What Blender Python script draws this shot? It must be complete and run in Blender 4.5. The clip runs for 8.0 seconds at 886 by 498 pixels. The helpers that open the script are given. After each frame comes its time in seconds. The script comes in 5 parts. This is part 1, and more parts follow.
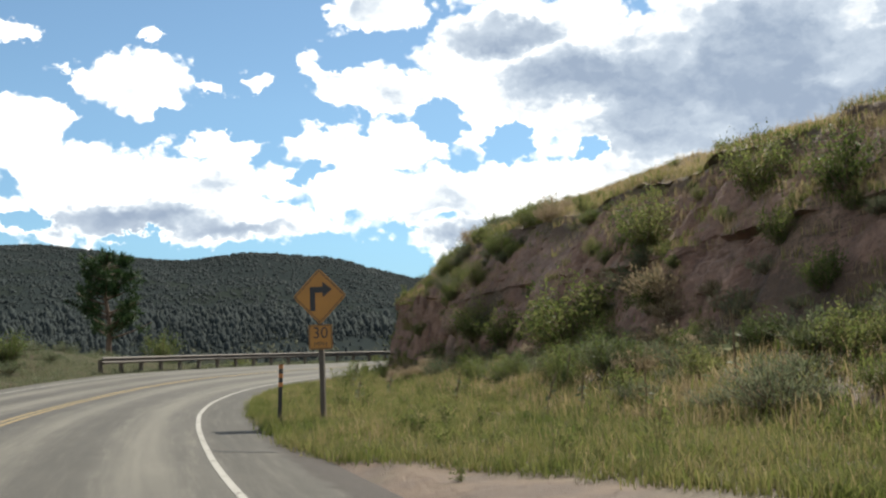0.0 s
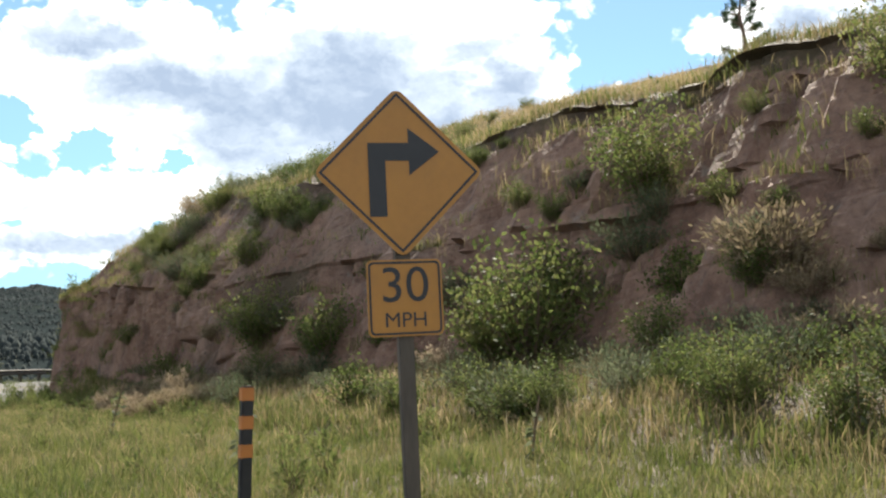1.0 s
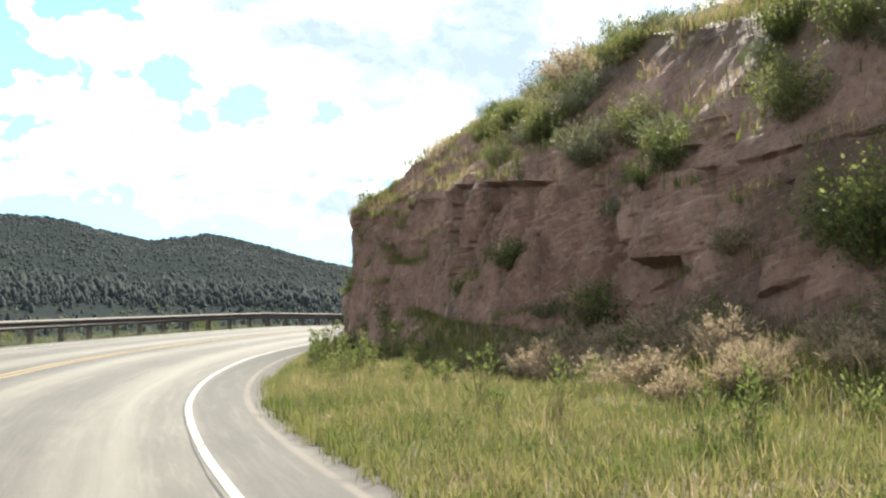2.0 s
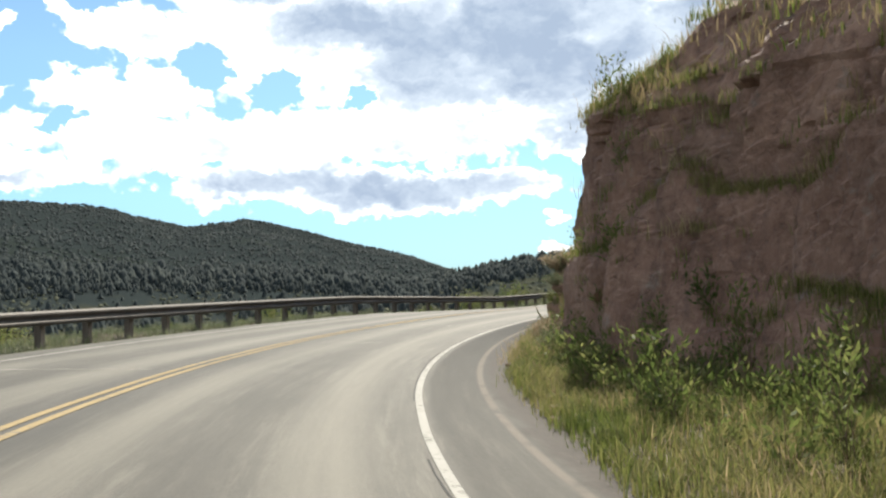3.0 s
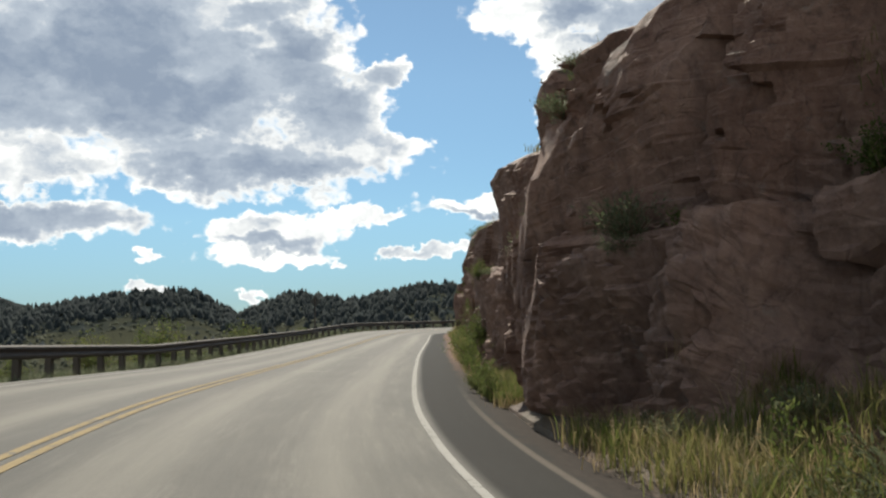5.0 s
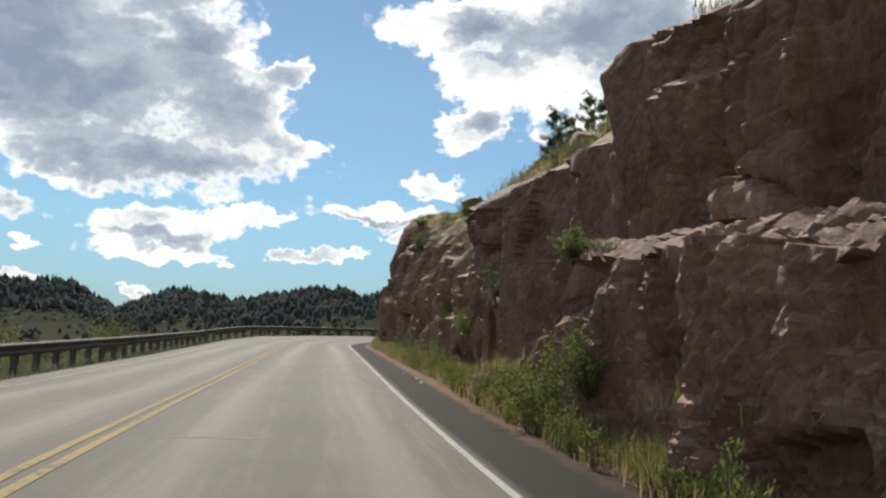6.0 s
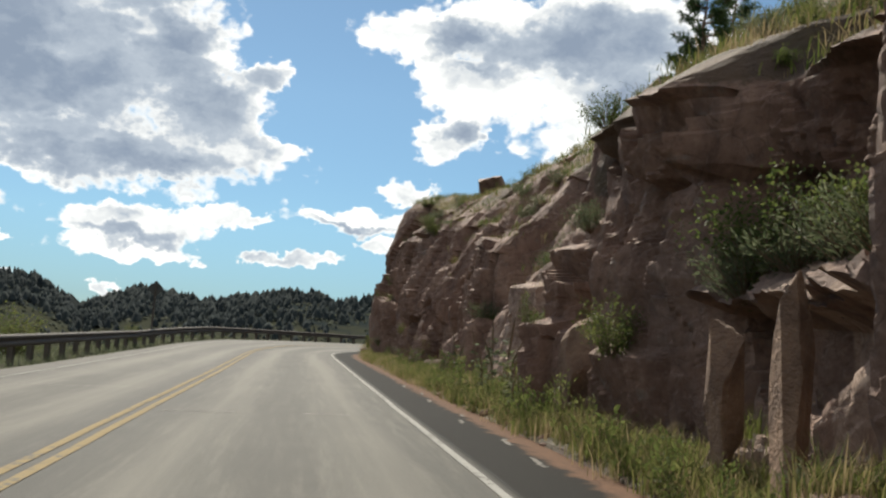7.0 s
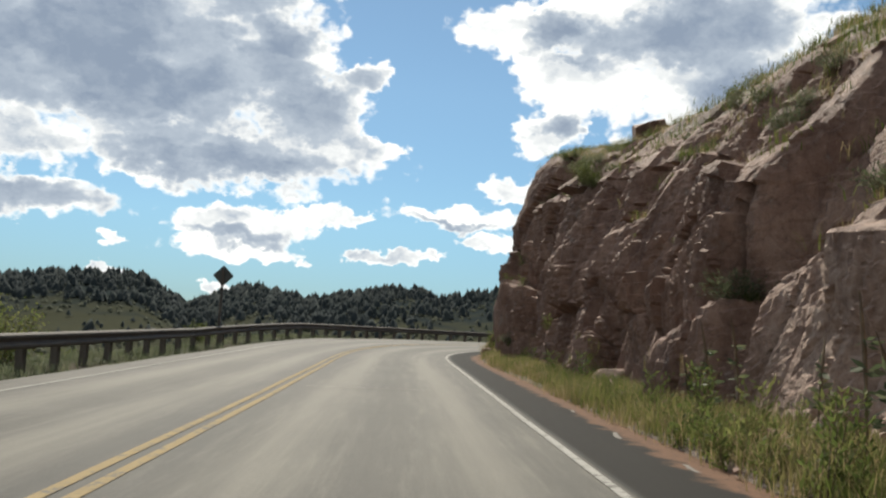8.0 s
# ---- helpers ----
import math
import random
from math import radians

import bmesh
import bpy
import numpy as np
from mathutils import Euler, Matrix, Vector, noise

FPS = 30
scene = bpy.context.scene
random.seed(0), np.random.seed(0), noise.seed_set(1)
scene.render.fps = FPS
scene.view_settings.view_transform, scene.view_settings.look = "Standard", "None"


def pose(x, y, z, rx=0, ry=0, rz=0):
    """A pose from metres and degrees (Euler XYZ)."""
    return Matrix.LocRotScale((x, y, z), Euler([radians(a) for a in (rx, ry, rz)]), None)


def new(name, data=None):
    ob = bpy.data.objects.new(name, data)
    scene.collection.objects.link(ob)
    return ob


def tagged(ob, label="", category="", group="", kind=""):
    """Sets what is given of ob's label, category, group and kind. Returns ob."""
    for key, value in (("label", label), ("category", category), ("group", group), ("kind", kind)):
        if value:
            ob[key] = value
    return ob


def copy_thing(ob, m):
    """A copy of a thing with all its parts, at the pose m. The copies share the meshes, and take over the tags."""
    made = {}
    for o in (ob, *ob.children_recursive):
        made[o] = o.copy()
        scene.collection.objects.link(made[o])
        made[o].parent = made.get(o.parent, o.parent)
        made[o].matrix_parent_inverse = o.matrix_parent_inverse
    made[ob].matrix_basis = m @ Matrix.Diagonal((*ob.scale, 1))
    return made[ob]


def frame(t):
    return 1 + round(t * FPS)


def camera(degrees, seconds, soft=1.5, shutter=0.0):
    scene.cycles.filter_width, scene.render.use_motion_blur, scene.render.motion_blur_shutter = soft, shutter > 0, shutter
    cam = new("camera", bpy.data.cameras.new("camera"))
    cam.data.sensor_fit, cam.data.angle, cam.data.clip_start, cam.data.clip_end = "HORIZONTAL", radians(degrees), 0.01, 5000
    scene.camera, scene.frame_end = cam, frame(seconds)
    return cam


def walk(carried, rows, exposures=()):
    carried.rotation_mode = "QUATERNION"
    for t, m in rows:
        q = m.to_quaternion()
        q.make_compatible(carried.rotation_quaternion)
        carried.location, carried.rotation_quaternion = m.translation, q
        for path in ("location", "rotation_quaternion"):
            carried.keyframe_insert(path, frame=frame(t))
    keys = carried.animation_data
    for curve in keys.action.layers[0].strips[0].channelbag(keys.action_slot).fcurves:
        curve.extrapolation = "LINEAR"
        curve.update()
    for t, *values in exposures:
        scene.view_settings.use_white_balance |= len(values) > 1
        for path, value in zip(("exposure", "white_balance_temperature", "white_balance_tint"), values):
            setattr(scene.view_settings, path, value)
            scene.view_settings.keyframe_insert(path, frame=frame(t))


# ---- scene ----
cam = camera(49.06, 8.0, soft=2.3)


def eye_pose(x, y, z, yaw, pitch, roll):
    """A pose from a place, a compass heading, a pitch upwards and a lean to the left, in degrees."""
    return Matrix.Translation((x, y, z)) @ Matrix.Rotation(radians(-yaw), 4, "Z") @ Matrix.Rotation(radians(90 + pitch), 4, "X") @ Matrix.Rotation(radians(roll), 4, "Z")


PATH = [
    (0.0, 0.090, 0.013, 1.197, 5.95, 5.45, -0.70),
    (0.5, -1.635, 6.660, 1.078, 18.33, 5.96, -0.85),
    (1.0, -3.042, 13.206, 0.983, 30.36, 6.05, -1.37),
    (1.5, -4.091, 19.895, 0.920, 36.30, 5.30, -0.55),
    (2.0, -4.469, 26.464, 0.871, 21.51, 3.08, -1.50),
    (2.2, -4.513, 29.011, 0.846, 17.71, 3.07, -1.97),
    (3.3, -3.568, 42.623, 0.804, 20.55, 1.81, -3.13),
    (3.5, -3.030, 44.998, 0.798, 21.35, 2.23, -4.24),
    (4.0, -1.538, 50.768, 0.760, 27.53, 2.63, -3.41),
    (4.5, 0.415, 56.307, 0.747, 34.20, 4.14, -1.67),
    (4.7, 1.371, 58.531, 0.765, 38.23, 3.84, -1.72),
    (5.8, 8.116, 70.033, 0.783, 49.47, 5.33, 1.91),
    (6.0, 9.617, 71.907, 0.797, 49.63, 4.61, 2.24),
    (6.5, 13.494, 76.440, 0.744, 50.61, 6.18, 3.23),
    (7.0, 17.443, 80.776, 0.718, 51.12, 5.21, 4.26),
    (7.5, 21.303, 85.015, 0.689, 48.64, 4.87, 4.12),
    (8.0, 25.196, 89.059, 0.636, 45.16, 4.57, 3.76),
]
EXPOSURE = [(0.0, 0.85), (0.5, 1.08), (1.0, 1.35), (1.5, 1.62), (2.0, 1.85), (2.2, 1.85), (2.8, 1.35), (3.3, 1.0), (3.6, 0.78), (4.1, 0.5), (6.0, 0.48), (8.0, 0.50)]
walk(cam, [(t, eye_pose(*row)) for t, *row in PATH], [(t, stops, 6640, 7) for t, stops in EXPOSURE])


# ---------------------------------------------------------------- light
SUN_AZ, SUN_EL = 34.0, 46.0
sun = new("sun", bpy.data.lights.new("sun", "SUN"))
sun.data.energy, sun.data.angle, sun.data.color = 5.0, radians(0.6), (1.0, 0.93, 0.82)
toward = Vector((math.sin(radians(SUN_AZ)) * math.cos(radians(SUN_EL)), math.cos(radians(SUN_AZ)) * math.cos(radians(SUN_EL)), math.sin(radians(SUN_EL))))
sun.rotation_mode = "QUATERNION"
sun.rotation_quaternion = toward.to_track_quat("Z", "Y")


class Nodes:
    """Short hand for a node tree."""

    def __init__(self, tree):
        self.tree = tree
        tree.nodes.clear()

    def put(self, kind, *sockets, **settings):
        n = self.tree.nodes.new(kind)
        if "operation" in settings:
            n.operation = settings["operation"]
        if "use_clamp" in settings:
            n.use_clamp = settings["use_clamp"]
        if "data_type" in settings:
            n.data_type, n.blend_type = settings["data_type"], settings["blend_type"]
        if "noise_dimensions" in settings:
            n.noise_dimensions = settings["noise_dimensions"]
        if "interpolation_type" in settings:
            n.interpolation_type = settings["interpolation_type"]
        if "attribute_name" in settings:
            n.attribute_name = settings["attribute_name"]
        if "uv_map" in settings:
            n.uv_map = settings["uv_map"]
        if "distance" in settings:
            n.distance = settings["distance"]
        if "feature" in settings:
            n.feature = settings["feature"]
        for i, value in enumerate(sockets):
            self.plug(n.inputs[i], value)
        return n

    def plug(self, socket, value):
        if value is None:
            return
        if isinstance(value, bpy.types.NodeSocket):
            self.tree.links.new(value, socket)
        else:
            socket.default_value = value

    def math(self, op, a, b=None, c=None, clamp=False):
        return self.put("ShaderNodeMath", a, b, c, operation=op, use_clamp=clamp).outputs[0]

    def vec(self, op, a, b=None):
        n = self.put("ShaderNodeVectorMath", a, b, operation=op)
        return n.outputs["Value"] if op in ("DOT_PRODUCT", "LENGTH") else n.outputs[0]

    def noise(self, where, scale, detail=4.0, rough=0.55, lac=2.0, kind="FBM"):
        n = self.put("ShaderNodeTexNoise", noise_dimensions="3D")
        n.noise_type = kind
        self.plug(n.inputs["Vector"], where)
        for key, v in (("Scale", scale), ("Detail", detail), ("Roughness", rough), ("Lacunarity", lac)):
            n.inputs[key].default_value = v
        return n.outputs["Fac"] if "Fac" in n.outputs else n.outputs[0]

    def step(self, x, lo, hi, kind="SMOOTHSTEP"):
        n = self.put("ShaderNodeMapRange", interpolation_type=kind)
        self.plug(n.inputs[0], x)
        n.inputs[1].default_value, n.inputs[2].default_value = lo, hi
        return n.outputs[0]

    def mix(self, fac, a, b, blend="MIX"):
        n = self.put("ShaderNodeMix", data_type="RGBA", blend_type=blend)
        for i, v in ((0, fac), (6, a), (7, b)):
            self.plug(n.inputs[i], v)
        return n.outputs[2]

    def ramp(self, fac, *stops):
        n = self.put("ShaderNodeValToRGB", fac)
        els = n.color_ramp.elements
        while len(els) < len(stops):
            els.new(0.5)
        for e, (at, col) in zip(els, stops):
            e.position, e.color = at, (*col, 1)
        return n.outputs[0]


# ---------------------------------------------------------------- sky with clouds
world = bpy.data.worlds.new("sky")
scene.world = world
world.use_nodes = True
N = Nodes(world.node_tree)
sky = N.put("ShaderNodeTexSky")
sky.sky_type, sky.sun_disc, sky.sun_elevation, sky.sun_rotation = "NISHITA", False, radians(SUN_EL), radians(SUN_AZ)
sky.altitude, sky.air_density, sky.dust_density, sky.ozone_density = 1800.0, 1.0, 0.4, 1.6
ray = N.put("ShaderNodeTexCoord").outputs["Generated"]
xyz = N.put("ShaderNodeSeparateXYZ", ray)
azim = N.math("DEGREES", N.math("ARCTAN2", xyz.outputs[0], xyz.outputs[1]))
elev = N.math("DEGREES", N.math("ARCSINE", xyz.outputs[2]))
flat = N.put("ShaderNodeCombineXYZ", azim, elev, 0.0).outputs[0]
# ragged edges: the place in the sky is shaken at two scales
w1 = N.put("ShaderNodeTexNoise", noise_dimensions="3D")
N.plug(w1.inputs["Vector"], N.vec("MULTIPLY", flat, (0.32, 0.42, 1)))
w1.inputs["Scale"].default_value, w1.inputs["Detail"].default_value, w1.inputs["Roughness"].default_value = 1.0, 5.0, 0.58
shake = N.vec("MULTIPLY", N.vec("SUBTRACT", w1.outputs["Color"], (0.5, 0.5, 0.5)), (4.4, 3.0, 0))
w2 = N.put("ShaderNodeTexNoise", noise_dimensions="3D")
N.plug(w2.inputs["Vector"], N.vec("MULTIPLY", flat, (1.1, 1.4, 1)))
w2.inputs["Scale"].default_value, w2.inputs["Detail"].default_value, w2.inputs["Roughness"].default_value = 1.0, 5.0, 0.62
shake = N.vec("ADD", shake, N.vec("MULTIPLY", N.vec("SUBTRACT", w2.outputs["Color"], (0.5, 0.5, 0.5)), (1.9, 1.3, 0)))
spot = N.vec("ADD", flat, shake)


def gather(blobs):
    """How deep a direction lies inside a set of soft ellipses (azimuth, elevation, half width, half height)."""
    best = None
    for az, el, w, h in blobs:
        q = N.vec("MULTIPLY", N.vec("SUBTRACT", spot, (az, el, 0)), (1 / w, 1 / h, 0))
        d = N.math("SUBTRACT", 1.0, N.vec("DOT_PRODUCT", q, q))
        best = d if best is None else N.math("SMOOTH_MAX", best, d, 0.15)
    return best


banks = gather([
    (-18.3, 16.8, 1.7, 0.83), (-11.9, 14.6, 3.7, 2.0), (-14.9, 14.7, 0.8, 0.83), (-11.0, 17.1, 1.0, 0.33), (-7.3, 14.4, 1.2, 0.47), (-5.1, 15.1, 0.8, 0.6), (-18.0, 11.7, 3.2, 2.0), (-15.1, 9.8, 5.0, 1.5), (-15.9, 12.8, 1.7, 0.67), (-7.4, 11.7, 2.8, 1.1),
    (-9.9, 9.3, 11.0, 1.7), (-1.5, 11.8, 2.3, 1.2), (-9.9, 7.3, 14.0, 1.6)])
mass = gather([
    (1.9, 19.3, 3.3, 1.5), (-0.2, 15.7, 2.0, 2.0), (3.5, 14.6, 4.0, 1.7), (1.5, 11.2, 5.7, 1.7), (4.8, 8.9, 9.3, 2.0), (11.7, 16.9, 8.3, 4.0), (18.3, 14.0, 8.3, 5.7), (24.7, 15.0, 10.0, 7.3), (12.2, 9.1, 5.7, 2.0), (10, 6.4, 7.5, 1.5)])
deck = gather([
    (13.9, 14.9, 11.7, 5.0), (26.6, 13.7, 11.7, 6.0), (35.0, 14.6, 4.3, 3.7), (39.5, 14.1, 2.2, 1.3), (31.5, 9.1, 10.7, 2.2), (40.2, 10.3, 2.8, 0.93), (16.9, 8.8, 8.7, 2.0), (17.8, 5.7, 11.3, 1.4), (36.6, 11.9, 4.3, 2.7), (30.0, 19.0, 9.0, 4.0)])
puffs = gather([
    (33.0, 5.0, 4.7, 1.3), (33.7, 3.7, 4.2, 0.8), (36.7, 6.1, 3.0, 0.83), (26.7, 3.8, 1.0, 0.45), (36.9, 3.15, 0.9, 0.36), (39.4, 6.1, 1.5, 0.4), (26.0, 1.9, 1.3, 0.5), (31.9, 1.5, 1.0, 0.5), (45.8, 6.3, 4.3, 0.8), (42.2, 3.9, 3.8, 0.5), (47.8, 5.2, 2.3, 0.5)])
tower = gather([
    (49.7, 17.5, 5.0, 2.0), (52.3, 14.7, 4.3, 2.2), (51.1, 11.9, 2.2, 2.0), (58.4, 17.7, 10.7, 3.3), (62.7, 13.6, 9.0, 4.3), (49.0, 8.0, 1.9, 0.9), (72.0, 9.0, 8.0, 7.0)])
holes = gather([
    (0.6, 17.0, 2.1, 1.1), (5.9, 13.0, 1.8, 1.1), (10.1, 11.6, 1.3, 1.15), (14.8, 11.15, 0.9, 0.42), (-4.5, 12.6, 2.7, 0.73), (-2.0, 10.0, 0.8, 0.67), (-11.9, 6.0, 1.5, 0.4), (-17.6, 7.0, 1.2, 0.6), (-12.0, 11.8, 3.0, 0.67), (-9.0, 12.7, 2.0, 0.83)])
inside = N.math("MAXIMUM", N.math("MAXIMUM", N.math("MAXIMUM", banks, deck), N.math("MAXIMUM", puffs, tower)), mass)
inside = N.math("MINIMUM", inside, N.math("MULTIPLY", holes, -1.0))
# elsewhere the same broken cloud goes on
loose = N.math("SUBTRACT", N.noise(N.vec("MULTIPLY", ray, (1, 1, 2.2)), 2.6, 6.0, 0.6), 0.47)
looseness = N.math("MULTIPLY", loose, 5.0)
reach = N.math("MULTIPLY", N.math("MULTIPLY", N.step(azim, -34, -22), N.step(N.math("MULTIPLY", azim, -1.0), -90, -76)), N.step(N.math("MULTIPLY", elev, -1.0), -27, -20))
depth = N.math("ADD", N.math("MULTIPLY", inside, reach), N.math("MULTIPLY", looseness, N.math("SUBTRACT", 1.0, reach)))
fine = N.noise(N.vec("MULTIPLY", flat, (0.5, 0.75, 1)), 1.0, 7.0, 0.62)
depth = N.math("ADD", depth, N.math("MULTIPLY", N.math("SUBTRACT", fine, 0.5), 0.7))
# cauliflower heads at two sizes
heads = []
for size in (0.55, 1.5):
    cell = N.put("ShaderNodeTexVoronoi", feature="F1")
    N.plug(cell.inputs["Vector"], N.vec("MULTIPLY", N.vec("ADD", flat, N.vec("MULTIPLY", shake, (0.4, 0.4, 0))), (1, 1.25, 1)))
    cell.inputs["Scale"].default_value = size
    heads.append(N.math("SUBTRACT", 0.42, cell.outputs["Distance"]))
billow = N.math("ADD", N.math("MULTIPLY", heads[0], 0.9), N.math("MULTIPLY", heads[1], 0.5))
depth = N.math("ADD", depth, N.math("MULTIPLY", billow, N.math("SUBTRACT", 1.0, N.step(depth, 0.35, 0.9))))
cover = N.step(depth, -0.12, 0.34)
# bright rims, grey bellies
gloom = gather([
    (3.5, 6.2, 4.7, 1.3), (-12.3, 7.0, 4.3, 0.83), (8.0, 17.8, 4.3, 0.93), (16.0, 15.1, 5.3, 1.3), (23.8, 15.4, 7.3, 3.0), (-5.8, 6.4, 4.0, 0.67), (28.2, 12.4, 11.0, 3.0), (20.0, 11.4, 3.7, 1.3), (31.4, 8.3, 9.7, 1.4),
    (16.2, 6.1, 10.0, 1.3), (24.3, 16.9, 5.0, 2.0), (34.4, 16.5, 4.0, 1.7), (52.1, 17.1, 2.3, 1.2), (60.0, 16.9, 5.7, 2.0), (63.2, 14.8, 4.3, 2.0), (52.8, 12.0, 2.0, 0.67), (45.1, 5.9, 2.7, 0.3), (33.5, 4.4, 3.0, 0.4)])
thick = N.noise(N.vec("MULTIPLY", N.vec("ADD", flat, N.vec("MULTIPLY", shake, (0.6, 0.6, 0))), (0.22, 0.40, 1)), 1.0, 4.0, 0.55)
belly = N.step(N.math("ADD", N.math("MULTIPLY", N.math("MAXIMUM", gloom, -1.2), 0.8), N.math("MULTIPLY", N.math("SUBTRACT", thick, 0.5), 3.6)), -1.6, 1.0)
belly = N.math("MULTIPLY", belly, N.step(depth, 0.0, 1.1))
lumps = N.noise(N.vec("MULTIPLY", spot, (0.55, 0.9, 1)), 1.0, 4.0, 0.55)
cloud = N.ramp(N.math("SUBTRACT", N.math("ADD", belly, N.math("MULTIPLY", N.math("SUBTRACT", lumps, 0.5), 0.5)), N.math("MULTIPLY", billow, 0.14)), (0.0, (14.5, 14.5, 14.5)), (0.25, (10.2, 10.5, 10.9)), (0.5, (6.1, 6.9, 8.1)), (1.0, (3.4, 4.2, 5.6)))
blue = N.mix(1.0, sky.outputs[0], N.ramp(N.step(elev, -2, 24, "LINEAR"), (0.0, (0.40, 0.60, 0.82)), (0.12, (0.46, 0.66, 0.86)), (0.3, (0.80, 1.00, 1.06)), (0.6, (1.10, 1.24, 1.20)), (1.0, (1.22, 1.32, 1.25))), "MULTIPLY")
both = N.mix(cover, blue, cloud)
back = N.put("ShaderNodeBackground", both, 0.06)
N.put("ShaderNodeOutputWorld", back.outputs[0])

# ---------------------------------------------------------------- the road's line
BEND = [(-140, -14.29), (0, -14.48), (6, -13.5), (12, -10.88), (18, -9.2), (24, -4.68), (30, -0.94), (36, 2.45), (42, 7.71), (48, 13.79), (54, 19.49), (60, 25.54), (66, 30.27), (72, 34.45), (78, 39.67), (84, 41.87), (90, 41.95), (101, 43.16), (132, 42.84), (150, 54.72), (200, 104.11), (260, 129.71)]
RISE = [(-140, 1.0), (0, -0.002), (12, -0.2), (30, -0.354), (48, -0.423), (78, -0.413), (90, -0.454), (104, -0.487), (116, -0.516), (260, -0.461)]
TILT = [(-140, 0.0), (26, -0.0003), (46, 0.0526), (80, 0.0304), (98, -0.0314), (135, -0.0253), (150, 0.0194), (260, 0.03)]
S0, DS = -140.0, 0.25
line_s = np.arange(S0, 260.01, DS)


def along(knots, s):
    return np.interp(s, [k[0] for k in knots], [k[1] for k in knots])


line_h = np.radians(along(BEND, line_s))
line_h = np.convolve(np.pad(line_h, 12, mode="edge"), np.ones(25) / 25, mode="valid")
line_x = np.concatenate([[0], np.cumsum(np.sin((line_h[1:] + line_h[:-1]) / 2) * DS)])
line_y = np.concatenate([[0], np.cumsum(np.cos((line_h[1:] + line_h[:-1]) / 2) * DS)])
line_x += -2.23 - np.interp(0, line_s, line_x)
line_y += -0.56 - np.interp(0, line_s, line_y)


def place(s, d, z=0.0, banked=True):
    """World places (n, 3) at s metres along the road's middle line, d metres to its right and z above the road."""
    s, d, z = np.broadcast_arrays(np.asarray(s, float), np.asarray(d, float), np.asarray(z, float))
    h = np.interp(s, line_s, line_h)
    zz = along(RISE, s) + z
    if banked:
        zz = zz - along(TILT, s) * (np.clip(d, -8, 5.5) - 2.0)
    return np.stack([np.interp(s, line_s, line_x) + d * np.cos(h), np.interp(s, line_s, line_y) - d * np.sin(h), zz], -1)


def spot_at(s, d, z=0.0):
    return Vector(place(s, d, z))


def heading(s):
    """The road's compass heading there, as a turn about z in degrees."""
    return -math.degrees(np.interp(s, line_s, line_h))

# ---------------------------------------------------------------- mesh helpers


def mesh_of(name, verts, faces, material=None, smooth=False):
    """A mesh from arrays of places and of triangles or quads."""
    verts, faces = np.asarray(verts, np.float32), np.asarray(faces, np.int32)
    me = bpy.data.meshes.new(name)
    n, k = faces.shape
    me.vertices.add(len(verts))
    me.vertices.foreach_set("co", verts.ravel())
    me.loops.add(n * k)
    me.loops.foreach_set("vertex_index", faces.ravel())
    me.polygons.add(n)
    me.polygons.foreach_set("loop_start", np.arange(0, n * k, k, dtype=np.int32))
    me.polygons.foreach_set("use_smooth", np.full(n, smooth))
    me.update(calc_edges=True)
    if material:
        me.materials.append(material)
    return me


def grid_faces(rows, cols):
    i = np.arange(rows - 1)[:, None] * cols + np.arange(cols - 1)[None, :]
    return np.stack([i, i + 1, i + cols + 1, i + cols], -1).reshape(-1, 4)


def bm_mesh(name, bm, material, smooth=False):
    me = bpy.data.meshes.new(name)
    bm.to_mesh(me)
    bm.free()
    for p in me.polygons:
        p.use_smooth = smooth
    me.materials.append(material)
    return me


def part(name, me, parent, label="", m=None):
    """One mesh as a part of a thing."""
    ob = new(name, me)
    ob.parent = parent
    if m is not None:
        ob.matrix_local = m
    if label:
        ob["label"] = label
    return ob


def box_bm(size, at=(0, 0, 0), bevel=0.0, bm=None):
    bm = bm or bmesh.new()
    made = bmesh.ops.create_cube(bm, size=1.0, matrix=Matrix.Translation(at) @ Matrix.Diagonal((*size, 1)))
    if bevel:
        edges = list({e for v in made["verts"] for e in v.link_edges})
        bmesh.ops.bevel(bm, geom=edges, offset=bevel, segments=2, affect="EDGES")
    return bm


def fbm(x, y, z=0.0, octaves=4, seed=0):
    """Smooth value noise on arrays, about -1 to 1."""
    x, y, z = np.broadcast_arrays(np.asarray(x, float), np.asarray(y, float), np.asarray(z, float))
    out, amp = np.zeros(x.shape), 0.5
    for o in range(octaves):
        fx, fy, fz = x * 2**o + 17.3 * seed, y * 2**o - 9.1 * seed, z * 2**o + 3.7 * seed + o * 11.9
        ix, iy, iz = np.floor(fx).astype(np.int64), np.floor(fy).astype(np.int64), np.floor(fz).astype(np.int64)
        ux, uy, uz = fx - ix, fy - iy, fz - iz
        ux, uy, uz = [u * u * (3 - 2 * u) for u in (ux, uy, uz)]
        acc = 0
        for dx in (0, 1):
            for dy in (0, 1):
                for dz in (0, 1):
                    acc = acc + hashed(ix + dx, iy + dy, iz + dz) * (ux if dx else 1 - ux) * (uy if dy else 1 - uy) * (uz if dz else 1 - uz)
        out += amp * (acc * 2 - 1)
        amp *= 0.5
    return out


